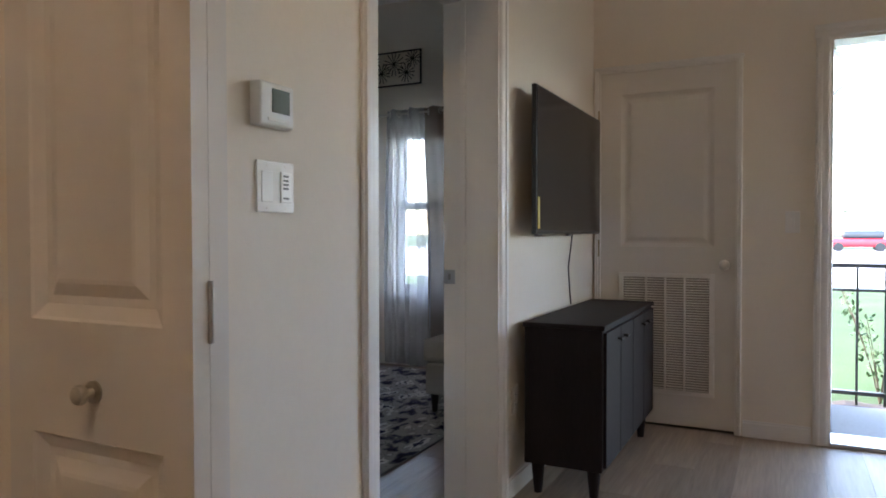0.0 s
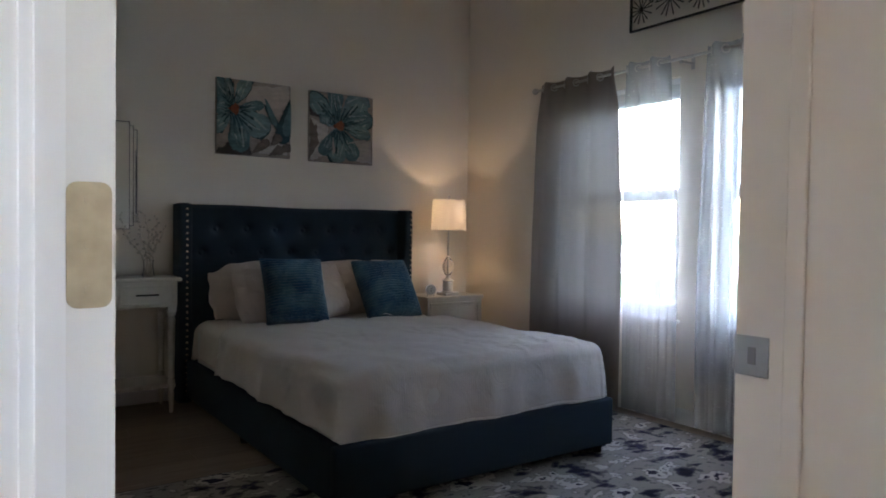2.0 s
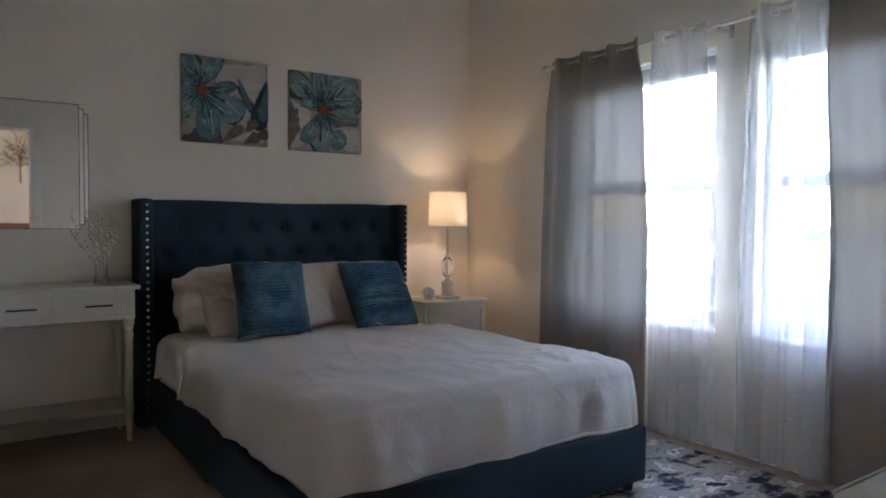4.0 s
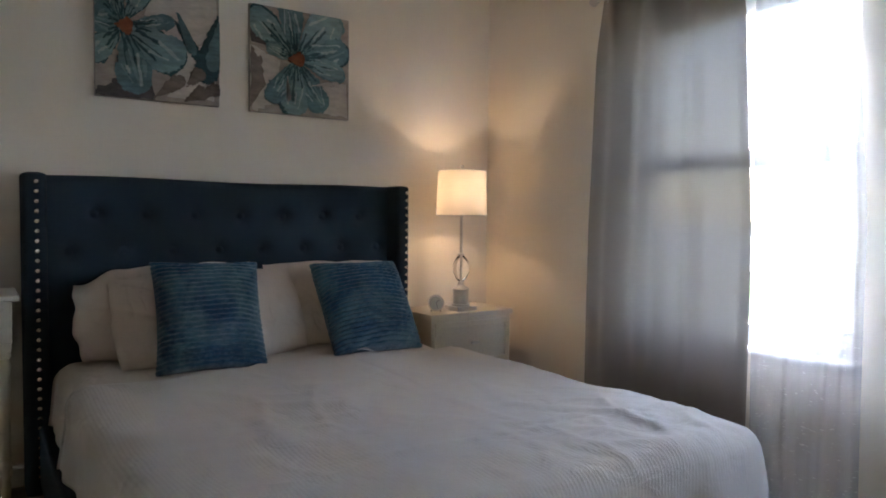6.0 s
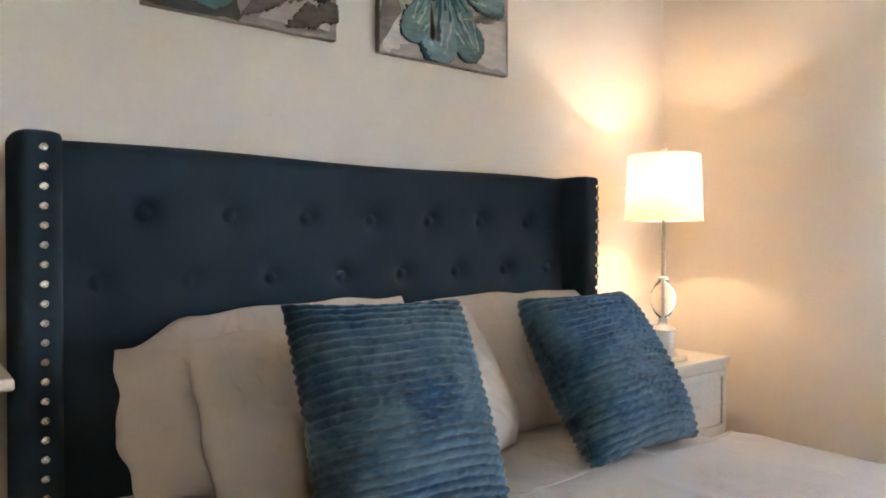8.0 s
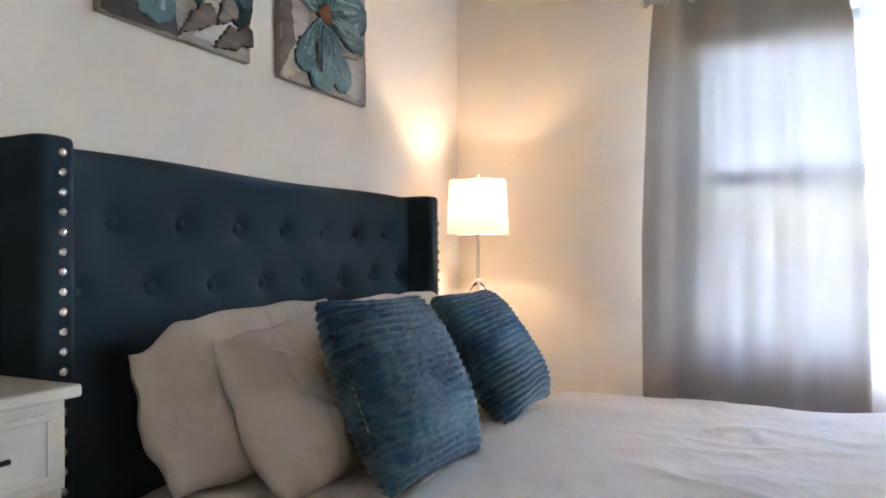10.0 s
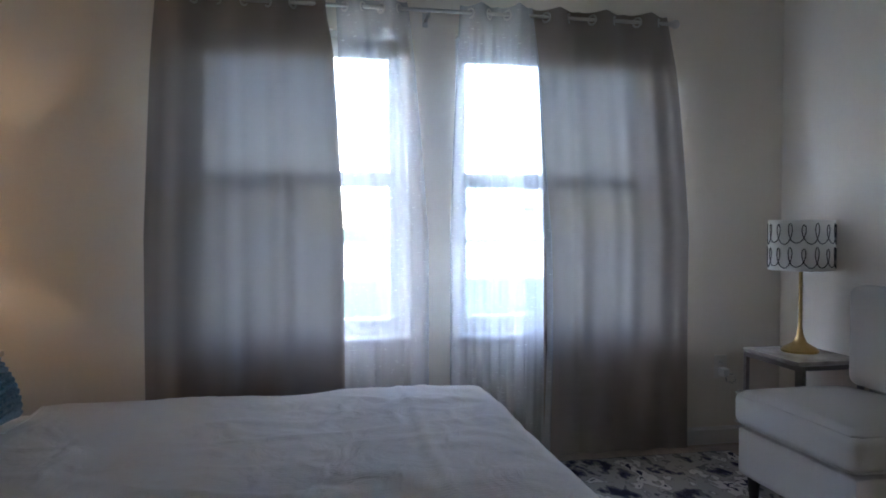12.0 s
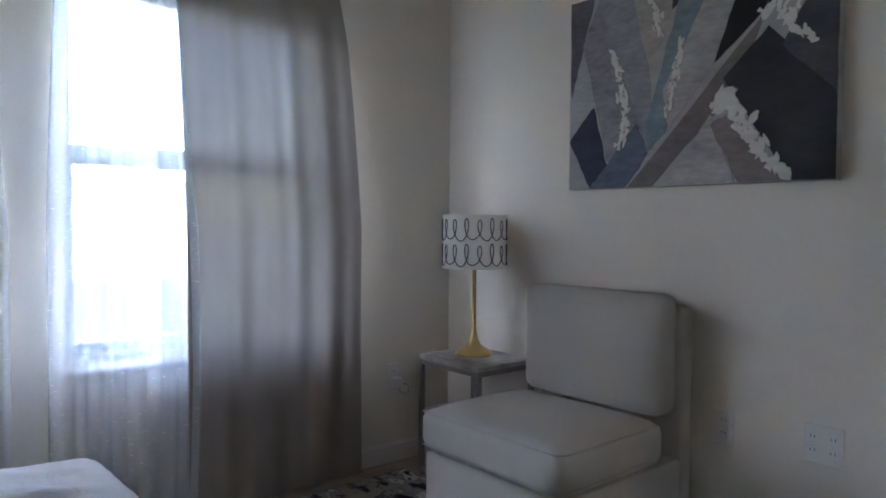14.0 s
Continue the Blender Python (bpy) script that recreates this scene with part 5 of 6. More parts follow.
TUBEM = plain("pewter_tube", (0.30, 0.28, 0.26), 0.3, 1.0, vary=0.15)
SX0, SX1, SY0, SY1, SZ = 4.90, 5.285, 1.385, 1.715, 0.534
st = thing("side_table", 5.09, 1.55, 0, "small pewter-framed side table with a marble top beside the chair", "side table")
bm = bmesh.new()
box(bm, SX0, SY0, SZ - 0.018, SX1, SY1, SZ, 0.002)
part("tabletop", bm, marble(), st, "veined marble top")
for lx in (SX0 + 0.011, SX1 - 0.011):
    for ly in (SY0 + 0.011, SY1 - 0.011):
        bm = bmesh.new()
        box(bm, lx - 0.010, ly - 0.010, 0, lx + 0.010, ly + 0.010, SZ - 0.018, 0.001)
        part("leg", bm, TUBEM, st)
for b in ((SX0 + 0.021, SY1 - 0.021, SX1 - 0.021, SY1 - 0.001), (SX0 + 0.021, SY0 + 0.001, SX1 - 0.021, SY0 + 0.021), (SX0 + 0.001, SY0 + 0.021, SX0 + 0.021, SY1 - 0.021), (SX1 - 0.021, SY0 + 0.021, SX1 - 0.001, SY1 - 0.021)):
    for z in (SZ - 0.040, 0.02):
        bm = bmesh.new()
        box(bm, b[0], b[1], z, b[2], b[3], z + 0.020, 0.001)
        part("rail", bm, TUBEM, st)

GOLD = plain("satin_gold", (0.52, 0.36, 0.15), 0.28, 1.0, vary=0.12)
QX, QY = 5.135, 1.525
l2 = thing("gold_table_lamp", QX, QY, SZ, "unlit gold lamp with a white shade of looping black lines", "lamp")
bm = bmesh.new()
lathe(bm, [(0.080, SZ), (0.082, SZ + 0.008), (0.070, SZ + 0.022), (0.050, SZ + 0.032), (0.030, SZ + 0.045), (0.016, SZ + 0.075), (0.012, SZ + 0.10)], QX, QY)
part("base", bm, GOLD, l2, smooth=True)
bm = bmesh.new()
lathe(bm, [(0.012, SZ + 0.10), (0.0085, SZ + 0.12), (0.0085, 1.0), (0.012, 1.01), (0.012, 1.05)], QX, QY, 16)
part("stem", bm, GOLD, l2, smooth=True)
SH0, SH1, SR = 0.915, 1.147, 0.140
bm = bmesh.new()
grid(bm, lambda u, v: (QX + SR * math.cos(2 * math.pi * u), QY + SR * math.sin(2 * math.pi * u), SH0 + (SH1 - SH0) * v), 48, 4, True)
sh = part("shade", bm, see_through("white_shade_cloth", (0.88, 0.86, 0.82), 0.0, 0.30), l2, "white drum shade", True)
INK = plain("black_ribbon", (0.012, 0.012, 0.014), 0.6)
for zc in (SH0 + 0.060, SH0 + 0.168):
    bm = bmesh.new()
    pts = []
    n = 16
    for i in range(n * 22 + 1):
        s = i / 22 * 2 * math.pi
        th = (s + 2.3 * math.sin(s)) / n
        pts.append((QX + (SR + 0.002) * math.cos(th), QY + (SR + 0.002) * math.sin(th), zc - 0.044 * math.cos(s) * (1 + 0.1 * math.sin(th * 7))))
    sweep(bm, pts, 0.0020, 5)
    part("loop_trim", bm, INK, sh, "black looping line trim")
bm = bmesh.new()
for a in (0, 2.1, 4.2):
    tube(bm, (QX, QY, 1.045), (QX + SR * math.cos(a), QY + SR * math.sin(a), 1.045), 0.0018, n=5)
part("spider", bm, GOLD, l2)

# ---------------------------------------------------------------- outlets
IVORY = plain("ivory_plastic", (0.80, 0.76, 0.70), 0.4, vary=0.02)
SLOT = plain("slot_dark", (0.05, 0.045, 0.04), 0.6)


def outlet(name, axis, face, out, a, z, w, h, label):
    o = thing(name, *((face, a, z) if axis == "x" else (a, face, z)), label, "wall plate", "wall plates")

    def b(bm, a0, a1, z0, z1, d0, d1, bev=0.001):
        q0, q1 = sorted((face + out * d0, face + out * d1))
        if axis == "x":
            box(bm, q0, a0, z0, q1, a1, z1, bev)
        else:
            box(bm, a0, q0, z0, a1, q1, z1, bev)
    bm = bmesh.new()
    b(bm, a - w / 2, a + w / 2, z - h / 2, z + h / 2, 0, 0.006, 0.002)
    part("plate", bm, IVORY, o)
    cols = (0,) if w < 0.09 else (-w / 4, w / 4)
    for c in cols:
        for zz in (z + 0.021, z - 0.021):
            bm = bmesh.new()
            b(bm, a + c - 0.017, a + c + 0.017, zz - 0.014, zz + 0.014, 0.004, 0.0075)
            soc = part("socket", bm, PLASTIC, o)
            bm = bmesh.new()
            for s in (-0.006, 0.006):
                b(bm, a + c + s - 0.001, a + c + s + 0.001, zz - 0.003, zz + 0.006, 0.006, 0.0078, 0)
            part("slots", bm, SLOT, soc)["kind"] = "stuff"
    return o


outlet("wall_outlet", "x", WX, -1, 1.70, 0.40, 0.072, 0.116, "ivory wall outlet with a night light plugged in")
outlet("wall_outlet", "y", DY1, 1, 4.06, 0.43, 0.072, 0.116, "ivory wall outlet beside the chair")
outlet("wall_outlet", "y", DY1, 1, 3.745, 0.445, 0.118, 0.118, "ivory double wall outlet plate")
outlet("wall_outlet", "y", DY0, -1, 3.19, 0.40, 0.072, 0.116, "ivory wall outlet beside the dark cabinet")
nl = thing("night_light", WX - 0.03, 1.66, 0.35, "small plugged-in faceted night light at the outlet", "night light")
bm = bmesh.new()
bmesh.ops.create_icosphere(bm, subdivisions=2, radius=0.026, matrix=Matrix.Translation((WX - 0.055, 1.675, 0.345)))
part("crystal_globe", bm, clear_glass("night_light_glass", 0.1), nl)
bm = bmesh.new()
box(bm, WX - 0.055, 1.680, 0.355, WX - 0.0075, 1.715, 0.395, 0.004)
part("plug", bm, PLASTIC, nl)

# ---------------------------------------------------------------- rug
def rug_pile():
    m, t, b = nodes_of("rug_pile")
    b.inputs["Roughness"].default_value = 0.95
    b.inputs["Specular IOR Level"].default_value = 0.1
    co = node(t, "ShaderNodeTexCoord")
    mp = node(t, "ShaderNodeMapping", Scale=(1.0, 1.5, 1))
    t.links.new(co.outputs["Object"], mp.inputs["Vector"])
    warp = node(t, "ShaderNodeTexNoise", Scale=5.0, Detail=4.0)
    t.links.new(mp.outputs[0], warp.inputs["Vector"])
    mixv = node(t, "ShaderNodeMix", Factor=0.12)
    mixv.data_type = "VECTOR"
    mixv.inputs[0].default_value = 0.10
    t.links.new(mp.outputs[0], mixv.inputs[4])
    t.links.new(warp.outputs[1], mixv.inputs[5])
    n1 = node(t, "ShaderNodeTexNoise", Scale=7.5, Detail=3.5, Roughness=0.55)
    t.links.new(mixv.outputs[1], n1.inputs["Vector"])
    ramp = node(t, "ShaderNodeValToRGB")
    ramp.color_ramp.interpolation = "CONSTANT"
    stops = ((0.0, (0.030, 0.030, 0.055)), (0.365, (0.065, 0.062, 0.11)), (0.40, (0.18, 0.175, 0.18)), (0.445, (0.42, 0.395, 0.37)), (0.545, (0.31, 0.295, 0.285)), (0.575, (0.72, 0.69, 0.65)), (0.655, (0.05, 0.05, 0.085)))
    el = ramp.color_ramp.elements
    while len(el) < len(stops):
        el.new(0.5)
    for e, (p, c) in zip(el, stops):
        e.position, e.color = p, (*c, 1)
    t.links.new(n1.outputs[0], ramp.inputs[0])
    fine = node(t, "ShaderNodeTexNoise", Scale=260.0, Detail=2.0)
    t.links.new(co.outputs["Object"], fine.inputs["Vector"])
    mul = node(t, "ShaderNodeMix")
    mul.data_type, mul.blend_type = "RGBA", "MULTIPLY"
    mul.inputs[0].default_value = 0.22
    t.links.new(ramp.outputs[0], mul.inputs[6])
    t.links.new(fine.outputs[1], mul.inputs[7])
    t.links.new(mul.outputs[2], b.inputs["Base Color"])
    bp = node(t, "ShaderNodeBump", Strength=0.8, Distance=0.006)
    t.links.new(fine.outputs[0], bp.inputs["Height"])
    t.links.new(bp.outputs[0], b.inputs["Normal"])
    return m


rug = thing("area_rug", 3.9, 2.85, 0, "low-pile grey rug with mottled navy and white blotches under the bed", "rug")
bm = bmesh.new()
RX0, RX1, RY0, RY1 = 2.47, 5.36, 1.74, 3.84
grid(bm, lambda u, v: (RX0 + (RX1 - RX0) * u, RY0 + (RY1 - RY0) * v, 0.010 + 0.0015 * noise.noise((u * 6, v * 6, 1))), 60, 50)
part("rug_surface", bm, rug_pile(), rug, smooth=True)
bm = bmesh.new()
edge = [(RX0, RY0, 0.006), (RX1, RY0, 0.006), (RX1, RY1, 0.006), (RX0, RY1, 0.006), (RX0, RY0, 0.006)]
for a, b in zip(edge, edge[1:]):
    tube(bm, a, b, 0.005, n=8)
part("binding", bm, plain("rug_binding", (0.16, 0.15, 0.15), 0.9), rug)


# ---------------------------------------------------------------- living room: thermostat, switch, television, cabinet
th = thing("thermostat", 1.63, DY0, 1.345, "white wall thermostat with a grey-green display", "thermostat")
bm = bmesh.new()
box(bm, 1.577, 1.092, 1.342, 1.690, DY0, 1.437, 0.006, 3)
part("case", bm, PLASTIC, th)
bm = bmesh.new()
box(bm, 1.614, 1.0895, 1.372, 1.672, 1.0925, 1.424, 0.001)
part("display", bm, plain("lcd_grey_green", (0.16, 0.19, 0.16), 0.15, vary=0.05), th)
bm = bmesh.new()
box(bm, 1.600, 1.0895, 1.352, 1.668, 1.0925, 1.360, 0.001)
part("button_strip", bm, IVORY, th)

sw = thing("light_switch", 1.66, DY0, 1.155, "white two-gang wall plate with a rocker and a fan control", "switch")
bm = bmesh.new()
box(bm, 1.596, DY0 - 0.006, 1.155, 1.721, DY0, 1.270, 0.002)
part("plate", bm, PLASTIC, sw)
for x in (1.627, 1.690):
    bm = bmesh.new()
    box(bm, x - 0.018, DY0 - 0.0085, 1.178, x + 0.018, DY0 - 0.004, 1.247, 0.0015)
    part("rocker", bm, plain("switch_white", (0.84, 0.83, 0.80), 0.3, vary=0.01), sw)
    for z in (1.165, 1.260):
        bm = bmesh.new()
        tube(bm, (x, DY0 - 0.0055, z), (x, DY0 - 0.0068, z), 0.003, n=10)
        part("screw", bm, IVORY, sw)
bm = bmesh.new()
for z in (1.236, 1.226, 1.217, 1.208):
    box(bm, 1.680, DY0 - 0.0092, z, 1.698, DY0 - 0.0084, z + 0.0045)
box(bm, 1.680, DY0 - 0.0092, 1.186, 1.700, DY0 - 0.0084, 1.190)
part("print", bm, plain("grey_print", (0.20, 0.20, 0.20), 0.6), sw)

TVB = plain("tv_bezel_black", (0.012, 0.012, 0.013), 0.3)
tv = thing("television", 3.75, 1.05, 1.10, "flat black wall-mounted television, switched off, above the dark cabinet", "television")
bm = bmesh.new()
box(bm, 3.20, 1.030, 1.105, 4.29, 1.052, 1.735, 0.003)
part("casing", bm, TVB, tv)
bm = bmesh.new()
box(bm, 3.208, 1.0275, 1.120, 4.282, 1.0305, 1.727)
part("screen", bm, plain("tv_screen_glass", (0.010, 0.010, 0.011), 0.12, vary=0.02), tv)
bm = bmesh.new()
box(bm, 3.45, 1.052, 1.18, 4.05, 1.085, 1.50, 0.008)
part("back_box", bm, TVB, tv)
bm = bmesh.new()
box(bm, 3.55, 1.085, 1.28, 3.95, DY0 - 0.001, 1.46, 0.002)
part("wall_mount", bm, TVB, tv)
bm = bmesh.new()
box(bm, 3.212, 1.0262, 1.128, 3.236, 1.0276, 1.262)
part("sticker", bm, plain("yellow_sticker", (0.62, 0.48, 0.10), 0.5), tv, "yellow energy sticker")
for x in (3.26, 3.72):
    bm = bmesh.new()
    box(bm, x - 0.03, 1.033, 1.096, x + 0.03, 1.050, 1.106, 0.002)
    part("sensor", bm, plain("grey_sensor", (0.22, 0.22, 0.23), 0.3), tv)
cable = thing("power_cable", 3.93, 1.105, 0.74, "thin black cable hanging from the television down the wall", "cable")
bm = bmesh.new()
sweep(bm, [(3.96, 1.085, 1.19), (3.965, 1.10, 1.05), (3.94, 1.108, 0.93), (3.955, 1.105, 0.82), (3.96, 1.10, 0.738)], 0.0035, 8)
part("cord", bm, TVB, cable, smooth=True)

ESP = plain("espresso_wood", (0.017, 0.013, 0.014), 0.55, spec=0.16, scale=25, vary=0.3, bump=0.15, bump_scale=60, stretch=(6, 6, 1))
DX0, DX1, DYF, DYB, DZ = 3.20, 4.315, 0.752, 1.088, 0.735
cab = thing("sideboard", 3.76, 0.92, 0, "espresso-brown wooden sideboard with four doors below the television", "sideboard")
bm = bmesh.new()
box(bm, DX0 - 0.012, DYF - 0.012, DZ - 0.020, DX1 + 0.012, DYB, DZ, 0.005, 3)
part("top", bm, ESP, cab)
bm = bmesh.new()
box(bm, DX0, DYF, 0.135, DX1, DYB - 0.005, DZ - 0.020, 0.003)
part("body", bm, ESP, cab)
dw = (DX1 - DX0 - 0.03) / 4
for i in range(4):
    x0 = DX0 + 0.015 + i * dw
    bm = bmesh.new()
    box(bm, x0 + 0.003, DYF - 0.014, 0.150, x0 + dw - 0.003, DYF - 0.0005, DZ - 0.032, 0.002)
    door = part("door", bm, ESP, cab)
    bm = bmesh.new()
    xc = x0 + (dw - 0.06 if i % 2 == 0 else 0.06)
    tube(bm, (xc, DYF - 0.014, 0.655), (xc, DYF - 0.032, 0.655), 0.005, n=8)
    box(bm, xc - 0.028, DYF - 0.038, 0.650, xc + 0.028, DYF - 0.030, 0.660, 0.002)
    part("handle", bm, BLACKIRON, door)
for lx in (DX0 + 0.05, DX1 - 0.05):
    for ly in (DYF + 0.045, DYB - 0.05):
        bm = bmesh.new()
        tube(bm, (lx, ly, 0), (lx, ly, 0.137), 0.017, 0.030, 12)
        part("leg", bm, ESP, cab)

sw2 = thing("light_switch", AX, 0.065, 1.13, "white single rocker wall switch beside the front door", "switch")
bm = bmesh.new()
box(bm, AX - 0.006, 0.030, 1.108, AX, 0.100, 1.222, 0.002)
part("plate", bm, TRIM, sw2)
bm = bmesh.new()
box(bm, AX - 0.009, 0.055, 1.148, AX - 0.005, 0.075, 1.182, 0.0015)
part("toggle", bm, PLASTIC, sw2)

cl = thing("ceiling_light", 0.1, 0.45, H, "lit white glass dome ceiling light in the hall", "ceiling light")
bm = bmesh.new()
tube(bm, (0.1, 0.45, H - 0.03), (0.1, 0.45, H), 0.17, n=32)
part("base", bm, STEEL, cl, smooth=True)
bm = bmesh.new()
grid(bm, lambda u, v: (0.1 + 0.16 * math.cos(2 * math.pi * u) * math.cos(v * 1.5), 0.45 + 0.16 * math.sin(2 * math.pi * u) * math.cos(v * 1.5), H - 0.03 - 0.17 * math.sin(v * 1.5)), 40, 12, True)
dome = part("dome", bm, see_through("opal_glass", (0.9, 0.88, 0.84), 0.35, 0.9, rough=0.3), cl, "white opal glass dome", True)
dome.visible_shadow = False

# seen in the mirror: far wall with tree decals over a red-brown cabinet
red = thing("low_cabinet", 2.6, -2.95, 0, "red-brown wooden cabinet against the living room wall", "cabinet")
REDW = plain("red_brown_wood", (0.17, 0.055, 0.03), 0.4, scale=20, vary=0.3, stretch=(1, 6, 6))
bm = bmesh.new()
box(bm, 1.3, -3.18, 0.06, 3.9, -2.74, 1.10, 0.006)
part("body", bm, REDW, red)
for i in range(4):
    bm = bmesh.new()
    box(bm, 1.33 + i * 0.64, -2.74, 0.10, 1.33 + i * 0.64 + 0.61, -2.722, 1.05, 0.004)
    part("door", bm, REDW, red)
for lx in (1.36, 3.84):
    for ly in (-3.12, -2.80):
        bm = bmesh.new()
        tube(bm, (lx, ly, 0), (lx, ly, 0.062), 0.025, n=10)
        part("foot", bm, REDW, red)
LEAFY = plain("copper_leaf_metal", (0.20, 0.13, 0.09), 0.5, 0.4, vary=0.4)
for cx in (2.50, 3.22):
    art = thing("tree_wall_art", cx, -3.18, 1.75, "flat brown metal tree wall art over the cabinet", "wall art", "tree wall art")
    rnd = random.Random(int(cx * 10))
    bm = bmesh.new()
    sweep(bm, [(cx, -3.185, 1.72), (cx, -3.185, 2.05), (cx + 0.02, -3.185, 2.25)], 0.012, 6, 0.006)
    part("trunk", bm, LEAFY, art)
    bm = bmesh.new()
    for i in range(22):
        a = math.pi * (0.02 + 0.96 * i / 21) + rnd.uniform(-0.1, 0.1)
        r = rnd.uniform(0.26, 0.46)
        p0 = Vector((cx, -3.185, 1.96 + rnd.uniform(0, 0.15)))
        p1 = p0 + Vector((math.cos(a) * r * 0.9, 0, math.sin(a) * r))
        sweep(bm, [p0, (p0 + p1) / 2 + Vector((0, 0, 0.02)), p1], 0.004, 5, 0.002)
        for k in range(7):
            q = p0.lerp(p1, 0.4 + 0.1 * k) + Vector((rnd.uniform(-0.03, 0.03), 0, rnd.uniform(-0.03, 0.03)))
            bmesh.ops.create_icosphere(bm, subdivisions=1, radius=0.015, matrix=Matrix.Translation(q) @ Matrix.Diagonal((1, 0.2, 0.7, 1)))
    part("branches", bm, LEAFY, art)["kind"] = "stuff"

# ---------------------------------------------------------------- outside
GRASS = plain("lawn_grass", (0.036, 0.060, 0.022), 0.95, scale=60, vary=0.5, bump=1.0, bump_scale=90, patches=0.7, spec=0.1)
bm = bmesh.new()
grid(bm, lambda u, v: (-900 + 1800 * u, -900 + 1800 * v, -0.20), 12, 12)
structure("ground", bm, GRASS, "green mown lawn reaching to the horizon", "lawn")
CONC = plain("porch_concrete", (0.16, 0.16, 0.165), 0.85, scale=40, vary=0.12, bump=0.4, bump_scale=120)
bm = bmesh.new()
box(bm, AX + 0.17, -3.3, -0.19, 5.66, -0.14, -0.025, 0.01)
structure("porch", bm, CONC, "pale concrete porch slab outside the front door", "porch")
MULCH = plain("dark_mulch", (0.045, 0.032, 0.026), 0.95, scale=50, vary=0.5, bump=1.0, bump_scale=60)
bm = bmesh.new()
grid(bm, lambda u, v: (5.67 + 0.62 * u, -3.3 + 3.2 * v, -0.13 + 0.03 * noise.noise((u * 5, v * 20, 2))), 12, 50)
structure("mulch_bed", bm, MULCH, "dark bark mulch bed beside the porch", "mulch")

# roof slab out of view, run far out to keep the porch shaded
bm = bmesh.new()
box(bm, AX + 0.16, -6.5, 2.62, 6.25, -0.14, 2.76, 0.01)
structure("porch_shade_roof", bm, VINYL, "unseen white roof slab added to shade the porch", "roof")

SIDING = plain("white_vinyl_siding", (0.72, 0.72, 0.72), 0.55, scale=30, vary=0.03)
bm = bmesh.new()
box(bm, AX + 0.16, -0.105, -0.2, 5.66, DY0, H + 0.1)
wing_wall = structure("wall_utility_closet", bm, SIDING, "white sided outer wall of the utility closet", "wall")
board_me = None
for i in range(27):
    if board_me is None:
        bm = bmesh.new()
        vs = [bm.verts.new(p) for p in ((AX + 0.17, -0.106, 0.115), (AX + 0.17, -0.128, 0.0), (AX + 0.17, -0.106, 0.0), (5.69, -0.106, 0.115), (5.69, -0.128, 0.0), (5.69, -0.106, 0.0))]
        for f in ((0, 1, 2), (3, 5, 4), (0, 3, 4, 1), (1, 4, 5, 2), (0, 2, 5, 3)):
            bm.faces.new([vs[k] for k in f])
        board_me = mesh_of(bm, "siding_board", SIDING)
    o = new("siding_board", board_me)
    o.parent = wing_wall
    o.location = (0, 0, -0.15 + i * 0.115)
gut = thing("downspout", 5.72, -0.2, 1.9, "white metal gutter and downspout elbow at the eave", "gutter")
gut.location = (5.72, -0.2, 1.95)
bm = bmesh.new()
sweep(bm, [(5.73, -0.17, 3.1), (5.73, -0.17, 2.32), (5.74, -0.27, 2.22), (5.74, -0.27, 2.14), (5.73, -0.15, 2.02), (5.73, -0.15, -0.1)], 0.032, 8)
part("pipe", bm, VINYL, gut)

rail = thing("porch_railing", 6.15, -1.6, -0.1, "black metal porch railing with upright bars", "railing")
RAILM = plain("black_rail_paint", (0.012, 0.012, 0.012), 0.4, vary=0.1)
for z, t in ((0.875, 0.016), (0.70, 0.010), (-0.035, 0.014)):
    bm = bmesh.new()
    box(bm, 6.13, -3.2, z - t, 6.17, -0.16, z + t, 0.004)
    part("rail", bm, RAILM, rail)
for i in range(17):
    y = -0.36 - i * 0.172
    bm = bmesh.new()
    box(bm, 6.142, y - 0.008, -0.12, 6.158, y + 0.008, 0.862)
    part("bar", bm, RAILM, rail)

LEAF = plain("shrub_leaf", (0.05, 0.10, 0.03), 0.6, vary=0.5, random_tint=0.3)
BARK = plain("shrub_stem", (0.10, 0.07, 0.045), 0.8)
for bx, by, seed in ((6.6, -0.55, 1), (6.7, -1.15, 2)):
    bush = thing("rose_bush", bx, by, -0.2, "thin leafy rose bush growing behind the railing", "bush", "rose bushes")
    rnd = random.Random(seed)
    stem, leaves = bmesh.new(), bmesh.new()
    for i in range(9):
        a, r, h = rnd.uniform(0, 6.28), rnd.uniform(0.1, 0.35), rnd.uniform(0.5, 0.95)
        pts = [(bx + math.cos(a) * r * s ** 1.3, by + math.sin(a) * r * s ** 1.3, -0.2 + h * s) for s in (0, 0.25, 0.5, 0.75, 1)]
        sweep(stem, pts, 0.006, 5, 0.002)
        for k in range(26):
            s = rnd.uniform(0.3, 1)
            p = Vector((bx + math.cos(a) * r * s ** 1.3, by + math.sin(a) * r * s ** 1.3, -0.2 + h * s)) + Vector([rnd.uniform(-0.06, 0.06) for _ in range(3)])
            m = Matrix.Translation(p) @ Euler([rnd.uniform(0, 6) for _ in range(3)]).to_matrix().to_4x4()
            vs = [leaves.verts.new(m @ Vector(q)) for q in ((-0.022, 0, 0), (0, -0.012, 0.003), (0.024, 0, 0), (0, 0.012, 0.003))]
            leaves.faces.new(vs)
    part("stems", stem, BARK, bush)
    part("leaves", leaves, LEAF, bush)["kind"] = "stuff"

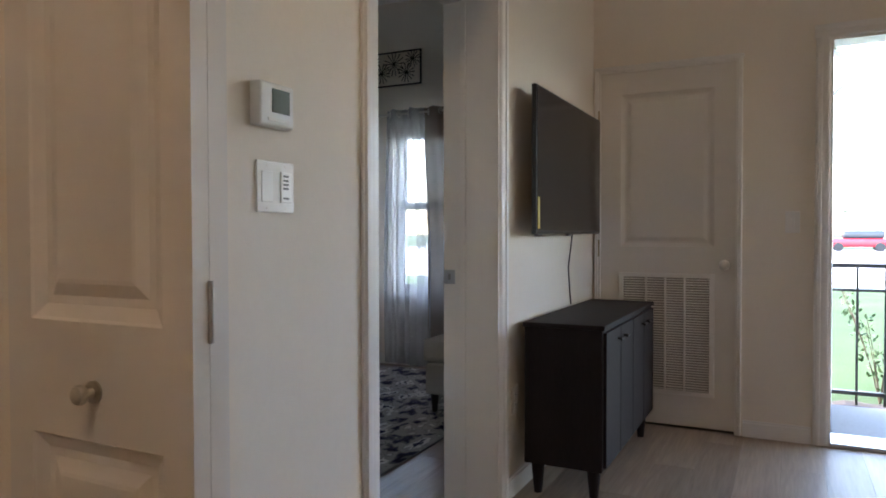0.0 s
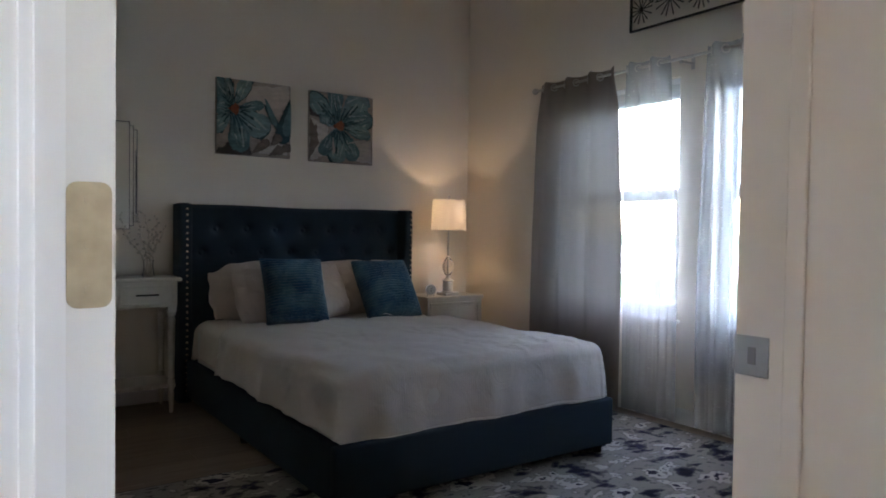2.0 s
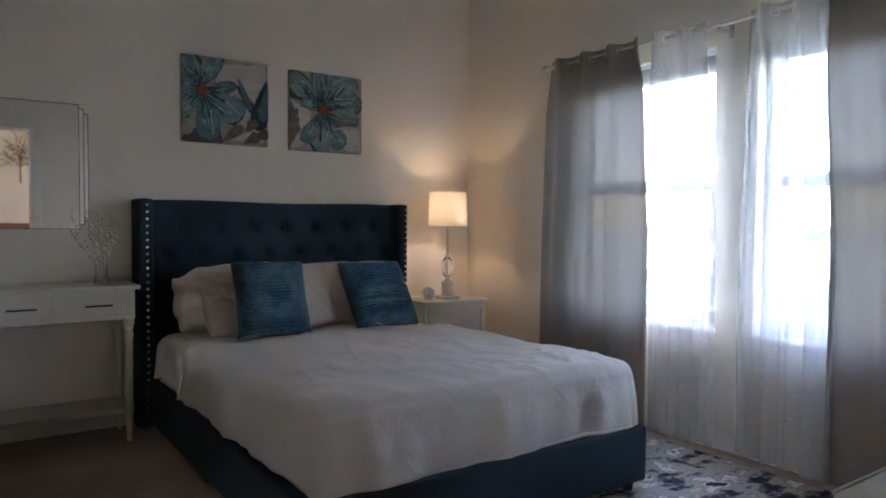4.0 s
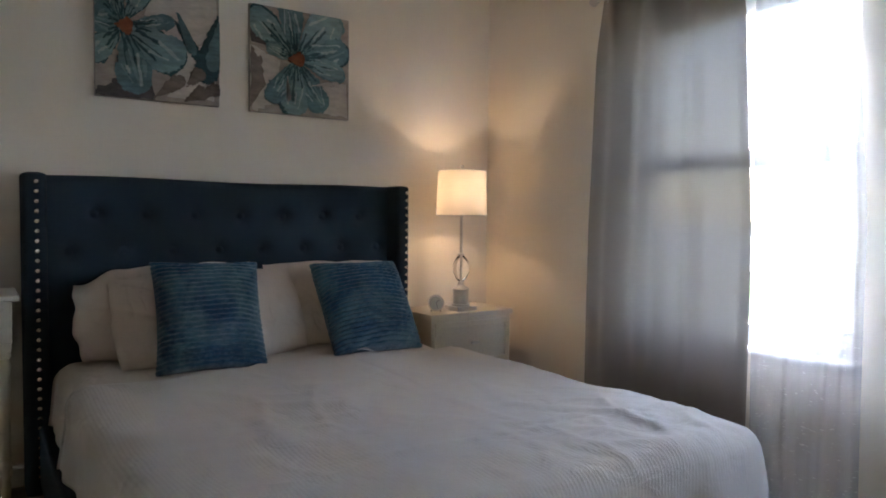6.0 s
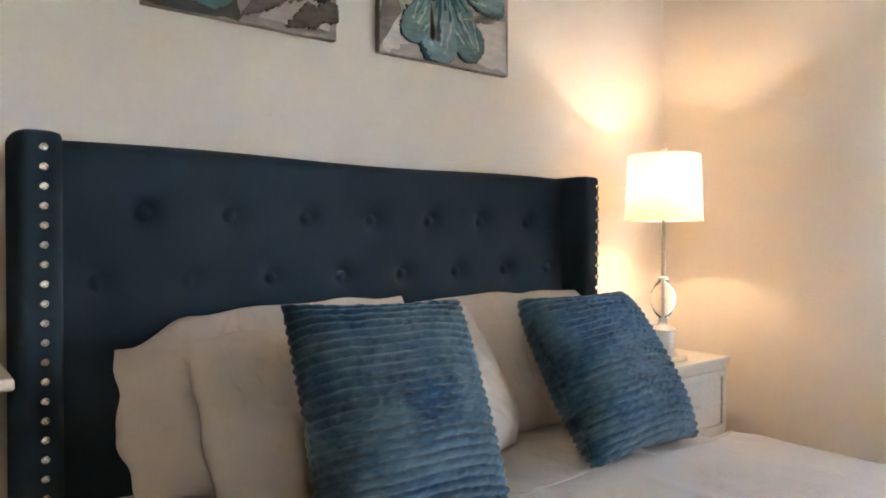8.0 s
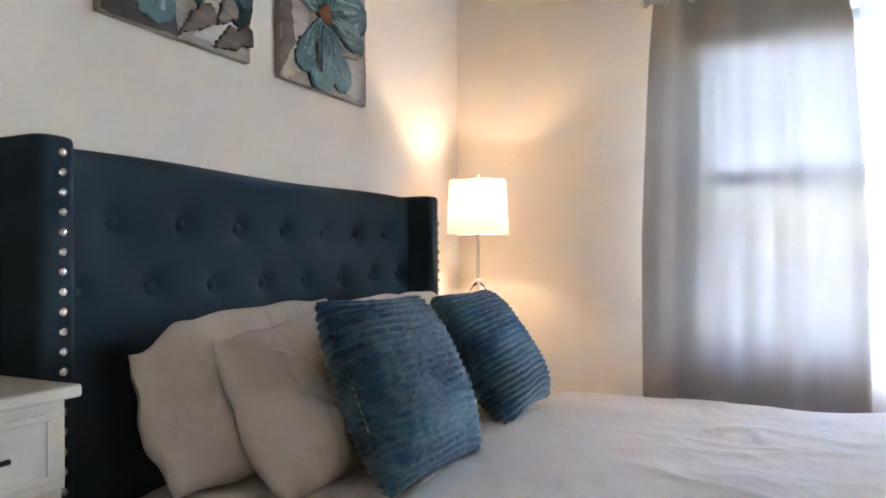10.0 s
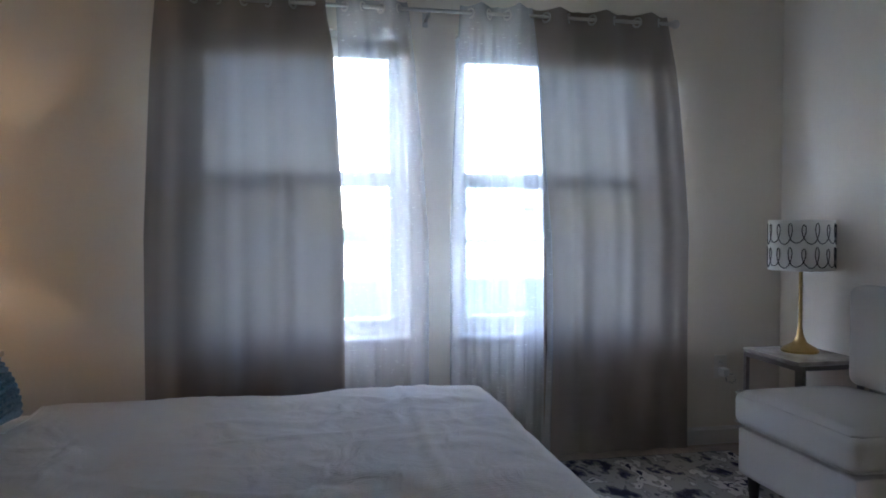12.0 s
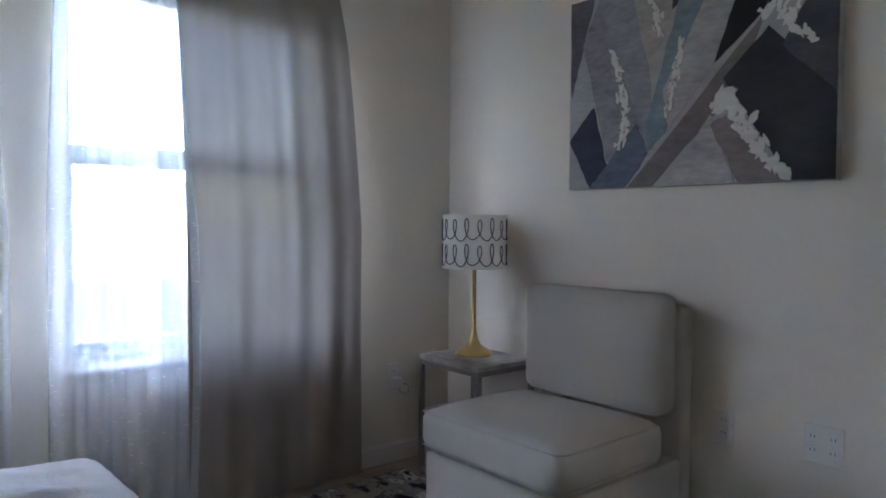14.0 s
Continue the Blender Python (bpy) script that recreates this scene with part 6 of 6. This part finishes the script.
# pale paved yard past the lawn
bm = bmesh.new()
box(bm, 19.5, -120, -0.22, 52.9, 120, -0.185)
structure("pavement", bm, plain("pale_concrete", (0.42, 0.41, 0.40), 0.85, scale=3, vary=0.08, bump=0.2), "pale concrete paving beyond the lawn", "paving")

# distance: a street, a red car and a pale house
bm = bmesh.new()
box(bm, 53, -120, -0.25, 61, 120, -0.17)
structure("road", bm, plain("asphalt", (0.16, 0.16, 0.16), 0.9, vary=0.1), "pale worn asphalt street", "road")
car = thing("parked_car", 57, -4.5, -0.17, "red hatchback car parked on the street", "car")
CARP = plain("red_car_paint", (0.42, 0.02, 0.03), 0.2)
bm = bmesh.new()
box(bm, 56.2, -6.4, 0.13, 57.9, -2.3, 0.72, 0.15, 4)
part("body", bm, CARP, car, smooth=True)
bm = bmesh.new()
box(bm, 56.3, -5.9, 0.70, 57.8, -3.3, 1.28, 0.22, 4)
part("cabin", bm, plain("car_glass", (0.03, 0.035, 0.04), 0.1), car, smooth=True)
for wy in (-5.6, -3.1):
    for wx in (56.25, 57.85):
        bm = bmesh.new()
        tube(bm, (wx - 0.1, wy, 0.14), (wx + 0.1, wy, 0.14), 0.31, n=24)
        part("wheel", bm, plain("tyre_rubber", (0.02, 0.02, 0.02), 0.8), car)


def house(x, y, w, label):
    hs = thing("house", x, y, -0.2, label, "house", "houses across the street")
    bm = bmesh.new()
    box(bm, x, y - w / 2, -0.2, x + 9, y + w / 2, 3.2)
    part("wall", bm, SIDING, hs)
    bm = bmesh.new()
    vs = [bm.verts.new(p) for p in ((x - 0.5, y - w / 2 - 0.4, 3.2), (x + 9.5, y - w / 2 - 0.4, 3.2), (x + 4.5, y - w / 2 - 0.4, 5.6), (x - 0.5, y + w / 2 + 0.4, 3.2), (x + 9.5, y + w / 2 + 0.4, 3.2), (x + 4.5, y + w / 2 + 0.4, 5.6))]
    for f in ((0, 1, 2), (3, 5, 4), (0, 2, 5, 3), (1, 4, 5, 2), (0, 3, 4, 1)):
        bm.faces.new([vs[k] for k in f])
    part("roof", bm, plain("roof_shingle_grey", (0.30, 0.29, 0.28), 0.9, vary=0.2), hs)
    for k in range(int(w / 4)):
        yy = y - w / 2 + 2 + k * 4
        bm = bmesh.new()
        box(bm, x - 0.05, yy - 0.6, 0.8, x + 0.02, yy + 0.6, 2.2, 0.02)
        wn_ = part("window", bm, VINYL, hs)
        bm = bmesh.new()
        box(bm, x - 0.06, yy - 0.5, 0.9, x - 0.052, yy + 0.5, 2.1)
        part("pane", bm, plain("far_glass", (0.2, 0.22, 0.25), 0.1), wn_)


house(74, -14, 18, "pale sided single-storey house across the street")
house(74, 14, 18, "pale sided single-storey house across the street")

# ---------------------------------------------------------------- floor planks, last
def plank_wood():
    m = plain("vinyl_plank", (0.31, 0.235, 0.175), 0.42, scale=9, vary=0.45, bump=0.12, bump_scale=60, stretch=(0.6, 9, 1), patches=2.5, random_tint=0.55, spec=0.3)
    return m


PLANK = plank_wood()
PL, PW = 1.22, 0.182
bm = bmesh.new()
box(bm, 0.0004, 0.0003, -0.012, PL - 0.0004, PW - 0.0003, 0.0, 0.0007, 1)
plank_me = mesh_of(bm, "plank", PLANK)
rest = bmesh.new()
count = 0
row = 0
y = -3.35
while y < HY:
    off = (row * 0.47) % PL
    x = -2.15 - off
    while x < WX:
        # cut at the walls round the rooms
        lo = max(x, -2.0 if y < 2.6 else 1.70)
        hi = min(x + PL, AX + 0.02 if y < DY0 - 0.05 else WX)
        whole = lo == x and hi == x + PL and y + PW < HY
        near = (0.4 < x + PL / 2 < 5.3 and -1.0 < y < 5.3)
        if whole and near and count < 170:
            o = new("plank", plank_me)
            o.parent = floor
            o.location = (x, y, 0)
            count += 1
        elif hi - lo > 0.01:
            box(rest, lo + 0.0006, y + 0.0005, -0.012, hi - 0.0006, min(y + PW, HY) - 0.0005, 0.0)
        x += PL
    y += PW
    row += 1
part("planks", rest, PLANK, floor)["kind"] = "stuff"
